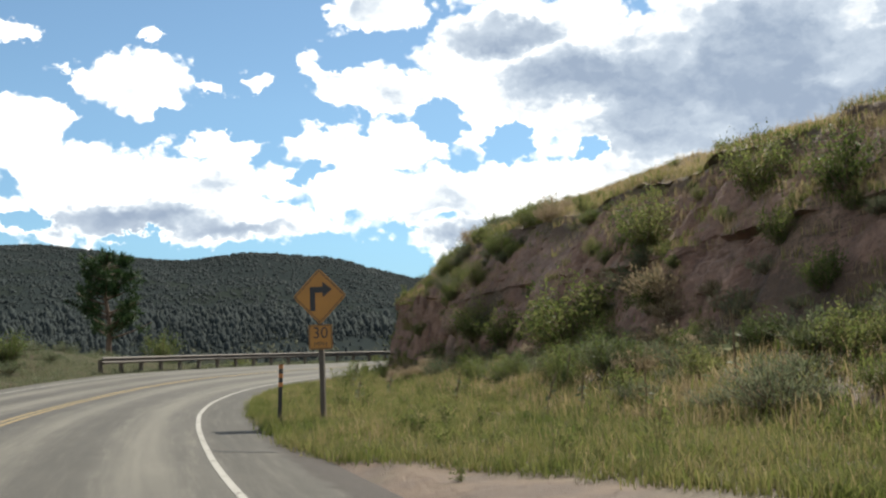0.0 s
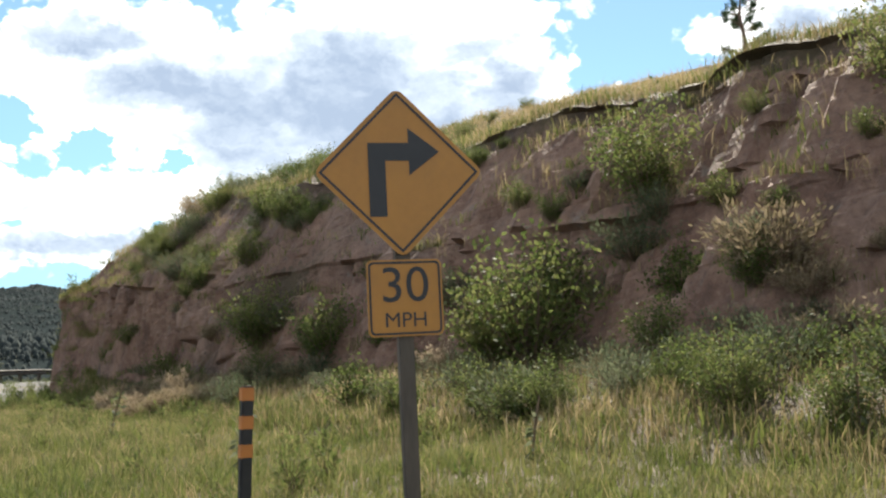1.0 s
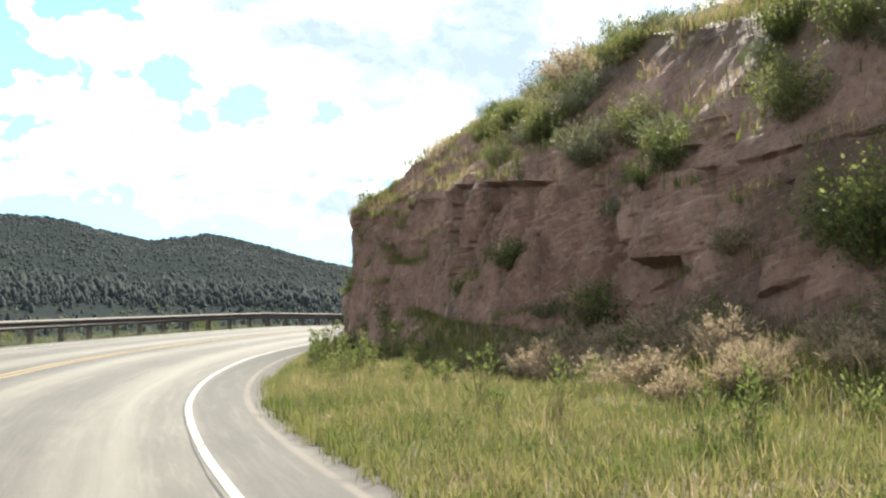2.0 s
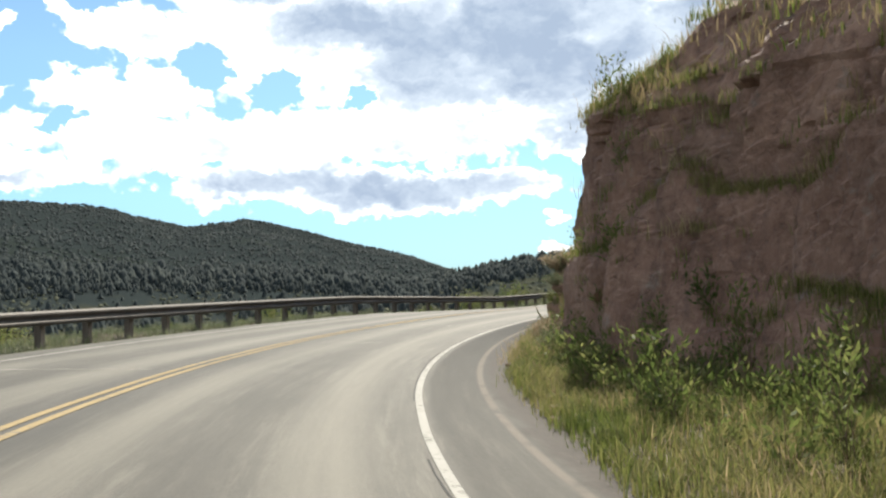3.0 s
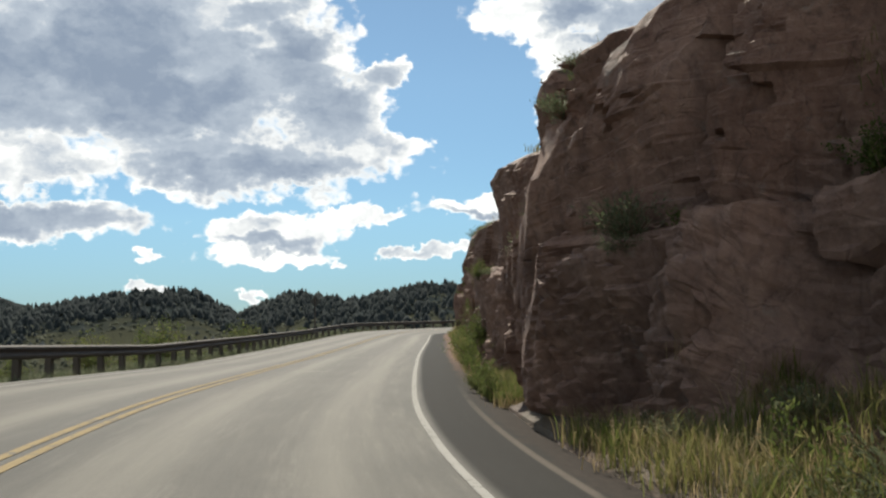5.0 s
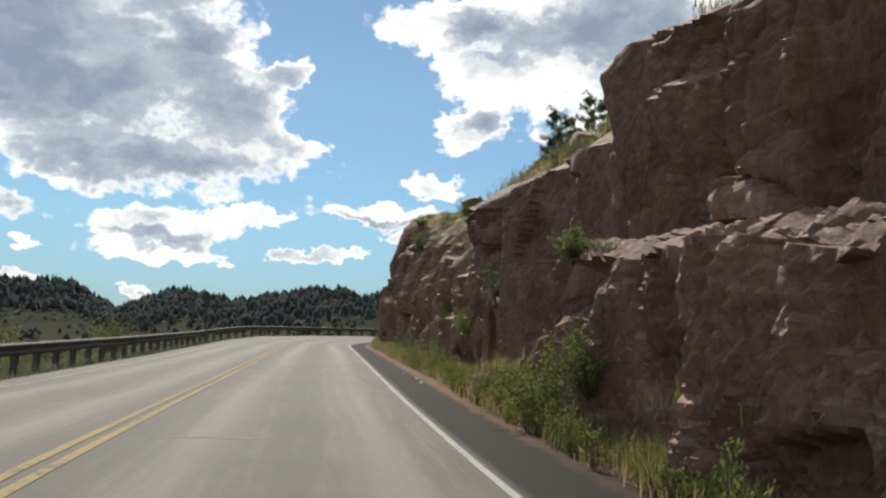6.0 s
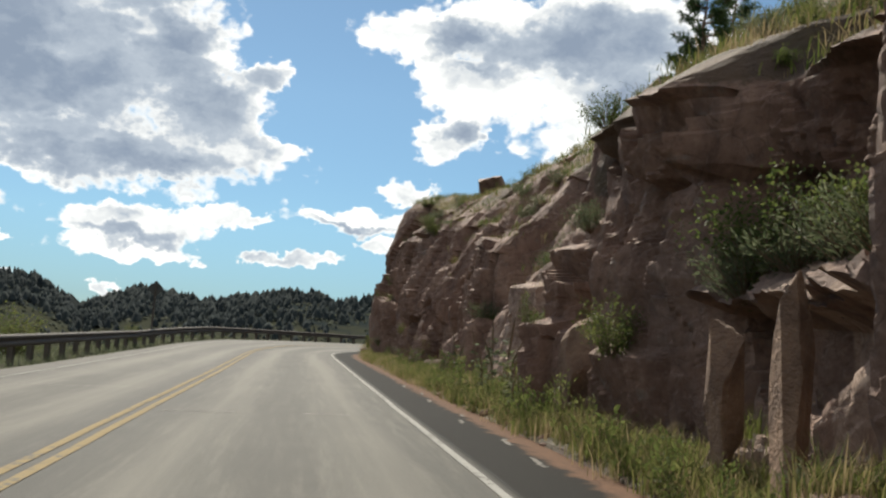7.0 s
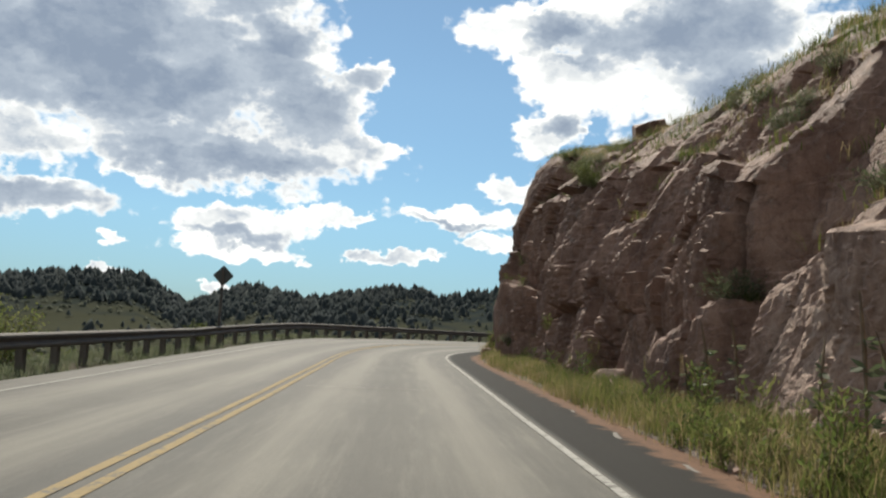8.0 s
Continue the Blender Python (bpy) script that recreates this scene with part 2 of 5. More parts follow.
def hashed(i, j, k=0):
    """A random number 0 to 1 for whole numbers."""
    n = (i * 374761393 + j * 668265263 + k * 2147483647 * 31 + k * 1274126177) & 0xFFFFFFFF
    n = ((n ^ (n >> 13)) * 1274126177) & 0xFFFFFFFF
    n = ((n ^ (n >> 16)) * 2246822519) & 0xFFFFFFFF
    return ((n ^ (n >> 15)) & 0xFFFFFF) / float(0xFFFFFF)


def facets(u, v, cw, ch, seed, tilt=0.5):
    """Jointed rock: uneven angular cells about cw by ch in size; each has a face of its own, set in or out and tilted. Returns the offset and the distance to the joint."""
    x, y = u / cw, v / ch
    ix, iy = np.floor(x).astype(np.int64), np.floor(y).astype(np.int64)
    first, second = np.full(x.shape, 9.0), np.full(x.shape, 9.0)
    out = np.zeros(x.shape)
    for dx in (-1, 0, 1):
        for dy in (-1, 0, 1):
            cx, cy = ix + dx, iy + dy
            rx, ry = x - (cx + 0.15 + 0.7 * hashed(cx, cy, seed)), y - (cy + 0.15 + 0.7 * hashed(cx, cy, seed + 1))
            q = (rx**4 + ry**4) ** 0.25
            face = hashed(cx, cy, seed + 2) - 0.5 + tilt * ((hashed(cx, cy, seed + 3) - 0.08) * rx + (hashed(cx, cy, seed + 4) - 0.2) * ry)
            near = q < first
            second = np.where(near, first, np.minimum(second, q))
            out = np.where(near, face, out)
            first = np.where(near, q, first)
    return out, (second - first) * 0.5 * min(cw, ch)


# ---------------------------------------------------------------- materials


def material(name):
    m = bpy.data.materials.new(name)
    m.use_nodes = True
    return m, Nodes(m.node_tree)


def finish(n, colour, rough, height=None, strength=0.3, dist=0.02, metal=0.0, spec=0.5, through_light=0.0):
    b = n.put("ShaderNodeBsdfPrincipled")
    for key, v in (("Base Color", colour), ("Roughness", rough), ("Metallic", metal), ("Specular IOR Level", spec)):
        n.plug(b.inputs[key], v)
    if height is not None:
        bump = n.put("ShaderNodeBump")
        bump.inputs["Strength"].default_value, bump.inputs["Distance"].default_value = strength, dist
        n.plug(bump.inputs["Height"], height)
        n.plug(b.inputs["Normal"], bump.outputs[0])
    shader = b.outputs[0]
    if through_light:
        t = n.put("ShaderNodeBsdfTranslucent")
        n.plug(t.inputs["Color"], colour)
        shader = n.put("ShaderNodeMixShader", through_light, shader, t.outputs[0]).outputs[0]
    n.put("ShaderNodeOutputMaterial", shader)


def where(n):
    return n.put("ShaderNodeNewGeometry").outputs["Position"]


def asphalt_material():
    """Old sun-bleached asphalt: pale worn wheel tracks, dark patches, fine grit. UV: along and across the road in metres."""
    m, n = material("asphalt")
    uv = n.put("ShaderNodeUVMap", uv_map="road").outputs[0]
    sep = n.put("ShaderNodeSeparateXYZ", uv)
    across = sep.outputs[1]
    p = where(n)
    wob = n.math("MULTIPLY", n.math("SUBTRACT", n.noise(n.vec("MULTIPLY", uv, (0.05, 0.2, 1)), 1.0, 3), 0.5), 0.5)
    lane = n.math("ABSOLUTE", n.math("SUBTRACT", n.math("ABSOLUTE", n.math("ADD", across, wob)), 1.85))
    track = n.step(n.math("ABSOLUTE", n.math("SUBTRACT", lane, 0.85)), 0.55, 0.05)
    streak = n.noise(n.vec("MULTIPLY", uv, (0.045, 1.9, 1)), 1.0, 4, 0.55)
    stain = n.noise(p, 0.35, 5, 0.6)
    mottle = n.noise(n.vec("MULTIPLY", uv, (0.25, 3.6, 1)), 1.5, 8, 0.75)
    grit = n.noise(p, 55.0, 2, 0.7)
    base = n.ramp(n.math("ADD", n.math("MULTIPLY", stain, 0.6), n.math("MULTIPLY", streak, 0.4)), (0.30, (0.050, 0.047, 0.040)), (0.5, (0.070, 0.065, 0.055)), (0.70, (0.092, 0.085, 0.072)))
    base = n.mix(n.math("MULTIPLY", n.step(mottle, 0.48, 0.68), 0.38), base, (0.170, 0.157, 0.130, 1))
    base = n.mix(n.math("MULTIPLY", n.step(mottle, 0.50, 0.34), 0.38), base, (0.038, 0.036, 0.032, 1))
    base = n.mix(n.math("MULTIPLY", track, n.math("ADD", 0.30, n.math("MULTIPLY", n.step(streak, 0.35, 0.65), 0.5))), base, (0.145, 0.135, 0.113, 1))
    oil = n.step(n.math("ADD", lane, n.math("MULTIPLY", n.math("SUBTRACT", stain, 0.5), 0.5)), 0.50, 0.08)
    base = n.mix(n.math("MULTIPLY", oil, 0.5), base, (0.048, 0.044, 0.037, 1))
    middle = n.step(n.math("ABSOLUTE", n.math("ADD", across, wob)), 0.75, 0.25)
    base = n.mix(n.math("MULTIPLY", middle, 0.45), base, (0.030, 0.029, 0.027, 1))
    shoulder = n.step(across, 3.62, 3.78)
    far_on = n.step(n.math("ADD", sep.outputs[0], n.math("MULTIPLY", stain, 12.0)), 40, 84)
    shoulder = n.math("MULTIPLY", shoulder, n.math("ADD", 0.25, n.math("MULTIPLY", far_on, 0.75)))
    base = n.mix(n.math("MULTIPLY", shoulder, 0.95), base, (0.020, 0.019, 0.0175, 1))
    edge = n.step(n.math("ADD", across, n.math("MULTIPLY", n.noise(p, 2.6, 6, 0.65), 0.7)), 4.78, 4.96)
    dirt = n.mix(n.step(n.math("ADD", sep.outputs[0], n.math("MULTIPLY", n.noise(p, 0.3, 3), 10.0)), 88, 102), (0.030, 0.024, 0.020, 1), (0.150, 0.088, 0.058, 1))
    dirt = n.mix(n.math("MULTIPLY", n.step(n.noise(p, 11.0, 5, 0.7), 0.45, 0.65), 0.5), dirt, (0.055, 0.043, 0.036, 1))
    base = n.mix(edge, base, dirt)
    sand = n.step(n.math("ABSOLUTE", n.math("SUBTRACT", across, 4.42)), 0.07, 0.02)
    sand = n.math("MULTIPLY", sand, n.math("MULTIPLY", n.step(sep.outputs[0], 24, 34), n.step(sep.outputs[0], 86, 74)))
    base = n.mix(n.math("MULTIPLY", sand, n.step(n.noise(p, 1.2, 4), 0.3, 0.5)), base, (0.10, 0.085, 0.07, 1))
    base = n.mix(n.math("MULTIPLY", grit, 0.35), base, (0.03, 0.03, 0.029, 1))
    gloss = n.math("MULTIPLY", n.math("SUBTRACT", 1.0, n.math("MULTIPLY", shoulder, 0.8)), 0.18)
    finish(n, base, n.math("ADD", 0.62, n.math("MULTIPLY", grit, 0.3)), grit, 0.4, 0.006, spec=gloss)
    return m


def paint_material(name, col):
    m, n = material(name)
    p = where(n)
    worn = n.step(n.math("ADD", n.noise(p, 9.0, 5, 0.7), n.math("MULTIPLY", n.noise(p, 0.8, 2), 0.35)), 0.70, 0.84)
    grit = n.noise(p, 60.0, 2, 0.7)
    c = n.mix(n.math("MULTIPLY", n.noise(p, 2.5, 4), 0.45), (*col, 1), (col[0] * 0.62, col[1] * 0.6, col[2] * 0.58, 1))
    c = n.mix(worn, c, (0.12, 0.115, 0.105, 1))
    finish(n, c, 0.9, grit, 0.3, 0.004, spec=0.08)
    return m


def ground_material(name, dirt, dry, green, lush):
    """Earth with dead and green grass litter between the tufts."""
    m, n = material(name)
    p = where(n)
    big, mid, small = n.noise(p, 0.22, 4), n.noise(p, 1.6, 5, 0.65), n.noise(p, 14.0, 4, 0.7)
    c = n.mix(n.step(mid, 0.35, 0.62), (*dirt, 1), (*dry, 1))
    c = n.mix(n.math("MULTIPLY", n.step(n.math("ADD", big, n.math("MULTIPLY", mid, 0.4)), 0.62 - lush, 0.85 - lush), 0.85), c, (*green, 1))
    c = n.mix(n.math("MULTIPLY", small, 0.5), c, (dirt[0] * 0.35, dirt[1] * 0.35, dirt[2] * 0.35, 1))
    finish(n, c, 0.95, n.math("ADD", small, mid), 0.7, 0.06, spec=0.1)
    return m


def rock_material():
    """Red-brown jointed gneiss: iron stains, grey weathered skins, dark streaks; soil and grass litter where the 'turf' mask says."""
    m, n = material("rock")
    p = where(n)
    warp = n.put("ShaderNodeTexNoise", noise_dimensions="3D")
    n.plug(warp.inputs["Vector"], p)
    warp.inputs["Scale"].default_value, warp.inputs["Detail"].default_value = 1.4, 5.0
    q = n.vec("ADD", n.vec("MULTIPLY", p, (1, 1, 0.5)), n.vec("MULTIPLY", warp.outputs["Color"], (0.5, 0.5, 0.5)))
    big, mid, small, grain = n.noise(p, 0.22, 5, 0.6), n.noise(q, 1.1, 8, 0.66), n.noise(p, 7.0, 8, 0.72), n.noise(p, 60.0, 3, 0.7)
    c = n.ramp(mid, (0.28, (0.095, 0.052, 0.037)), (0.44, (0.158, 0.089, 0.063)), (0.58, (0.225, 0.136, 0.098)), (0.75, (0.31, 0.205, 0.155)))
    c = n.mix(n.math("MULTIPLY", n.step(big, 0.48, 0.68), 0.35), c, (0.195, 0.150, 0.130, 1))
    c = n.mix(n.math("MULTIPLY", n.step(small, 0.50, 0.74), 0.45), c, (0.36, 0.255, 0.200, 1))
    c = n.mix(n.math("MULTIPLY", n.step(small, 0.50, 0.30), 0.6), c, (0.062, 0.037, 0.028, 1))
    streaks = n.noise(n.vec("MULTIPLY", q, (3.0, 3.0, 0.35)), 1.0, 6, 0.62)
    c = n.mix(n.math("MULTIPLY", n.step(streaks, 0.54, 0.72), 0.5), c, (0.060, 0.040, 0.034, 1))
    c = n.mix(n.math("MULTIPLY", n.step(n.noise(p, 2.4, 6, 0.7), 0.58, 0.70), 0.4), c, (0.19, 0.185, 0.165, 1))
    crack = n.put("ShaderNodeTexVoronoi", feature="DISTANCE_TO_EDGE")
    n.plug(crack.inputs["Vector"], n.vec("MULTIPLY", q, (1, 1, 1.3)))
    crack.inputs["Scale"].default_value = 2.6
    split = n.step(crack.outputs["Distance"], 0.0, 0.05)
    c = n.mix(n.math("MULTIPLY", n.math("SUBTRACT", 1.0, split), 0.18), c, (0.03, 0.020, 0.017, 1))
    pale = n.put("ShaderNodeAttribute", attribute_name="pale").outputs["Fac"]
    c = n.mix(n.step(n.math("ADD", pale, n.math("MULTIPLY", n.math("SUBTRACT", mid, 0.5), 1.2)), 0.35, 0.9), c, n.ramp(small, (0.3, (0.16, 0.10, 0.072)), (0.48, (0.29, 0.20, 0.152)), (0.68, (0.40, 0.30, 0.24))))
    turf = n.put("ShaderNodeAttribute", attribute_name="turf").outputs["Fac"]
    soil = n.mix(n.step(n.noise(p, 1.1, 5, 0.65), 0.38, 0.62), (0.055, 0.034, 0.024, 1), (0.098, 0.062, 0.038, 1))
    soil = n.mix(n.math("MULTIPLY", n.step(n.noise(p, 0.45, 4), 0.47, 0.62), 0.4), soil, (0.050, 0.052, 0.018, 1))
    soil = n.mix(n.math("MULTIPLY", small, 0.35), soil, (0.10, 0.065, 0.042, 1))
    ragged = n.step(n.math("ADD", turf, n.math("MULTIPLY", n.math("SUBTRACT", small, 0.5), 0.9)), 0.4, 0.6)
    c = n.mix(ragged, c, soil)
    h = n.math("ADD", n.math("ADD", n.math("MULTIPLY", split, 0.10), n.math("MULTIPLY", small, 0.9)), n.math("ADD", n.math("MULTIPLY", mid, 0.8), n.math("MULTIPLY", grain, 0.10)))
    finish(n, c, n.math("ADD", 0.62, n.math("MULTIPLY", small, 0.3)), h, 0.8, 0.07, spec=0.35)
    return m


def leaf_material(name, a, b, c, through_light=0.45, rough=0.55):
    """Leaves or blades, each one its own shade."""
    m, n = material(name)
    rnd = n.put("ShaderNodeNewGeometry").outputs["Random Per Island"]
    own = n.put("ShaderNodeObjectInfo").outputs["Random"]
    patch = n.noise(where(n), 0.5, 3)
    mixed = n.math("ADD", n.math("MULTIPLY", rnd, 0.55), n.math("ADD", n.math("MULTIPLY", n.math("SUBTRACT", patch, 0.5), 1.5), n.math("ADD", 0.12, n.math("MULTIPLY", own, 0.2))))
    col = n.ramp(mixed, (0.1, a), (0.45, b), (0.85, c))
    finish(n, col, rough, spec=0.08, through_light=through_light)
    return m


def plain_material(name, a, b, scale, rough, metal=0.0, bump=0.2, dist=0.004, stretch=(1, 1, 1)):
    m, n = material(name)
    p = n.vec("MULTIPLY", n.put("ShaderNodeTexCoord").outputs["Object"], stretch)
    f = n.noise(p, scale, 5, 0.65)
    g = n.noise(p, scale * 7, 3, 0.7)
    c = n.mix(n.step(f, 0.3, 0.7), (*a, 1), (*b, 1))
    c = n.mix(n.math("MULTIPLY", g, 0.3), c, (a[0] * 0.5, a[1] * 0.5, a[2] * 0.5, 1))
    finish(n, c, n.math("ADD", rough - 0.1, n.math("MULTIPLY", f, 0.2)), g, bump, dist, metal=metal)
    return m


def hill_material():
    """Wooded ground: dark undergrowth with haze tinted in as blue-grey, and pale meadow openings."""
    m, n = material("hazed_wooded_hills")
    p = where(n)
    big, mid, small = n.noise(p, 0.010, 4, 0.55), n.noise(p, 0.05, 5, 0.65), n.noise(p, 0.35, 4, 0.7)
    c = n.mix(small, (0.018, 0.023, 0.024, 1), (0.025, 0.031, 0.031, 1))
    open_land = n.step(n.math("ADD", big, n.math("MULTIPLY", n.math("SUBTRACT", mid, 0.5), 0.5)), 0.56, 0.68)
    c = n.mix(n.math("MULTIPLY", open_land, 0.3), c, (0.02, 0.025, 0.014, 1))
    out = n.vec("LENGTH", n.vec("MULTIPLY", n.vec("SUBTRACT", p, (10, 60, 0)), (1, 1, 0)))
    meadow = n.mix(mid, (0.026, 0.029, 0.020, 1), (0.058, 0.058, 0.040, 1))
    c = n.mix(n.step(n.math("ADD", out, n.math("MULTIPLY", n.math("SUBTRACT", mid, 0.5), 320.0)), 430, 330), c, meadow)
    finish(n, c, 0.95, small, 0.5, 1.0, spec=0.0)
    return m


ASPHALT = asphalt_material()
WHITE_PAINT = paint_material("white_road_paint", (0.29, 0.285, 0.265))
YELLOW_PAINT = paint_material("yellow_road_paint", (0.25, 0.195, 0.11))
VERGE = ground_material("verge_earth", (0.05, 0.037, 0.027), (0.08, 0.065, 0.038), (0.036, 0.043, 0.017), 0.10)
FOREST = hill_material()
ROCK = rock_material()
TAN_ROCK = plain_material("tan_rock", (0.11, 0.062, 0.038), (0.25, 0.155, 0.098), 2.2, 0.85, bump=0.9, dist=0.05)
GRASS = leaf_material("green_grass", (0.060, 0.085, 0.020), (0.110, 0.130, 0.034), (0.185, 0.165, 0.070), 0.5, 0.7)
DRY_GRASS = leaf_material("dry_grass", (0.15, 0.122, 0.058), (0.235, 0.185, 0.095), (0.33, 0.255, 0.155), 0.5, 0.7)
STRAW = leaf_material("pale_straw", (0.17, 0.135, 0.08), (0.26, 0.205, 0.135), (0.36, 0.285, 0.205), 0.4, 0.8)
SAGE = leaf_material("sage_leaf", (0.06, 0.078, 0.04), (0.10, 0.118, 0.065), (0.17, 0.175, 0.11))
LEAF = leaf_material("shrub_leaf", (0.050, 0.072, 0.020), (0.090, 0.115, 0.034), (0.160, 0.165, 0.060), 0.55)
NEEDLE = leaf_material("pine_needle", (0.022, 0.045, 0.016), (0.035, 0.065, 0.022), (0.06, 0.09, 0.03), 0.2)
# blue-grey rather than green: distance haze put into the crown colour
HAZED_NEEDLE = leaf_material("hazed_conifer", (0.021, 0.027, 0.029), (0.025, 0.032, 0.033), (0.032, 0.039, 0.037), 0.0, 1.0)
FAR_SCRUB = leaf_material("far_scrub", (0.030, 0.036, 0.024), (0.045, 0.050, 0.034), (0.075, 0.078, 0.055), 0.0, 1.0)
BARK = plain_material("bark", (0.10, 0.065, 0.045), (0.19, 0.125, 0.085), 6.0, 0.9, bump=0.8, dist=0.02, stretch=(1, 1, 0.3))
STALK = plain_material("dry_stalk", (0.09, 0.06, 0.035), (0.17, 0.12, 0.07), 12.0, 0.9)
RAIL = plain_material("weathered_guardrail_steel", (0.045, 0.036, 0.029), (0.085, 0.070, 0.058), 3.0, 0.75, 0.1, 0.15)
POST_WOOD = plain_material("dark_treated_wood", (0.055, 0.045, 0.036), (0.12, 0.10, 0.08), 5.0, 0.9, bump=0.6, dist=0.01, stretch=(1, 1, 0.15))
SIGN_YELLOW = plain_material("sign_yellow", (0.34, 0.15, 0.02), (0.40, 0.18, 0.025), 3.0, 0.45)
SIGN_BLACK = plain_material("sign_black", (0.012, 0.012, 0.014), (0.02, 0.02, 0.022), 4.0, 0.5)
SIGN_BACK = plain_material("bare_aluminium_sign_back", (0.045, 0.046, 0.040), (0.075, 0.075, 0.065), 4.0, 0.7, 0.1)
REFLECTOR = plain_material("orange_reflective_band", (0.42, 0.15, 0.04), (0.5, 0.19, 0.05), 8.0, 0.35)

# ---------------------------------------------------------------- road
stations = np.concatenate([np.arange(-60, 150, 0.5), np.arange(150, 240, 1.0)])
across = np.array([-4.7, -4.3, -3.6, -2.4, -1.2, 0, 1.2, 2.4, 3.6, 4.0, 4.3, 4.55, 4.85, 5.3])
drop = np.array([-0.05, 0, 0.0, 0.015, 0.025, 0.03, 0.025, 0.015, 0, -0.01, -0.012, -0.02, -0.06, -0.12])
edge_in = fbm(stations * 0.5, 0 * stations, 3.0, 4, 5) * 0.12
dd = across[None, :] + np.where(np.abs(across) > 4.2, 1.0, 0.0)[None, :] * edge_in[:, None]
rv = place(stations[:, None], dd, drop[None, :]).reshape(-1, 3)
rf = grid_faces(len(stations), len(across))
road_mesh = mesh_of("road", rv, rf, ASPHALT, True)
uv = road_mesh.uv_layers.new(name="road")
flat_uv = np.stack([np.repeat(stations, len(across)), dd.ravel()], -1)
uv.data.foreach_set("uv", flat_uv[rf.ravel()].astype(np.float32).ravel())
road = tagged(new("road", road_mesh), "sun-bleached two-lane asphalt mountain road", "road", kind="structure")


def stripe(name, d, width, lift, mat, label, s0=-60, s1=230):
    s = np.concatenate([np.arange(s0, min(150, s1), 0.4), np.arange(max(150, s0), s1, 1.0)])
    wob = 0.025 * fbm(s * 0.35, 0 * s + d, 0.0, 3, 8)
    cols = np.array([-width / 2, 0, width / 2])
    lo = d + cols[None, :] + wob[:, None]
    crown = np.interp(lo, across, drop)
    v = place(s[:, None], lo, crown + lift).reshape(-1, 3)
    return part(name, mesh_of(name, v, grid_faces(len(s), 3), mat), road, label)


stripe("edge_line", 3.60, 0.085, 0.006, WHITE_PAINT, "worn white edge line")
stripe("edge_line", -3.60, 0.085, 0.006, WHITE_PAINT, "worn white edge line")
stripe("centre_line", -0.10, 0.10, 0.006, YELLOW_PAINT, "faded yellow centre line")
stripe("centre_line", 0.10, 0.10, 0.006, YELLOW_PAINT, "faded yellow centre line")



def seam(name, s0, d0, s1, d1, width, mat, label):
    """A thin crack or seam across the road."""
    k = 24
    f = np.linspace(0, 1, k)
    s, d = s0 + (s1 - s0) * f, d0 + (d1 - d0) * f
    wander = 0.07 * fbm(f * 5 + s0, 0 * f, 0.0, 4, 17)
    w = width * (0.5 + 0.6 * hashed(np.arange(k), np.full(k, int(s0 * 7)), 3))
    n = np.array([d1 - d0, -(s1 - s0)]) / math.hypot(s1 - s0, d1 - d0)
    cols = np.stack([-w / 2, w / 2], 1)
    ss, dc = s[:, None] + n[0] * (cols + wander[:, None]), d[:, None] + n[1] * (cols + wander[:, None])
    v = place(ss, dc, np.interp(dc, across, drop) + 0.004).reshape(-1, 3)
    return part(name, mesh_of(name, v, grid_faces(k, 2), mat), road, label)


BLACK_SEAM = plain_material("black_seam", (0.012, 0.012, 0.012), (0.022, 0.021, 0.02), 6.0, 0.95)
PALE_SEAM = plain_material("pale_gritty_seam", (0.20, 0.19, 0.172), (0.28, 0.265, 0.24), 9.0, 0.9)
WORN_PATCH = plain_material("worn_grey_patch", (0.10, 0.09, 0.078), (0.17, 0.155, 0.135), 14.0, 0.9)
seam("tar_strip", 13.6, 3.62, 13.2, 4.45, 0.16, BLACK_SEAM, "short black strip at the edge")
for s, d0, d1 in ((103.0, 0.3, 1.25), (103.3, 2.15, 2.8), (88.0, 0.6, 1.6), (118.0, 0.4, 2.6), (70.5, 0.5, 3.0), (55.5, -3.2, -0.5), (33.0, 0.6, 2.9), (107.5, -3.0, -0.6), (62.5, 0.6, 1.9)):
    seam("crack", s, d0, s + 0.12, d1, 0.045, PALE_SEAM, "pale crack across the lane")
for s, d in ((98.6, 4.35), (100.4, 4.42), (102.9, 4.3), (104.1, 4.5), (107.0, 4.4), (109.2, 4.55), (111.6, 4.45), (114.9, 4.5)):
    seam("paint_remnant", s, d, s + 0.3 + 0.5 * random.random(), d + 0.06, 0.07, WORN_PATCH, "pale worn patch on the shoulder")
for s0, s1, d in ((34, 48, 3.50), (52, 70, 3.52), (84, 104, 3.70), (106, 128, 3.72)):
    seam("crack", s0, d, s1, d + 0.05, 0.022, BLACK_SEAM, "dark crack along the lane")

# ---------------------------------------------------------------- hillside and rock cut right of the road
cuts = []


def cut(s, *profile):
    """The slope's outline at s: pairs of distance from the road's middle and height."""
    cuts.append((s, np.array(profile, float)))


cut(-140, (4.9, -0.03), (10, 0.3), (16, 3.0), (20, 5.5), (24, 8.0), (34, 12), (70, 20))
cut(5, (4.9, -0.03), (10, 0.2), (15, 1.8), (17.2, 4.8), (20.6, 7.3), (32, 11), (70, 20))
cut(25, (4.9, -0.03), (9.5, 0.1), (13.4, 1.1), (14.8, 3.6), (16.9, 6.2), (25, 8.6), (70, 20))
cut(33, (4.9, -0.03), (9, 0.1), (12.4, 1.0), (13.7, 3.7), (15.7, 6.3), (25, 8.9), (70, 21))
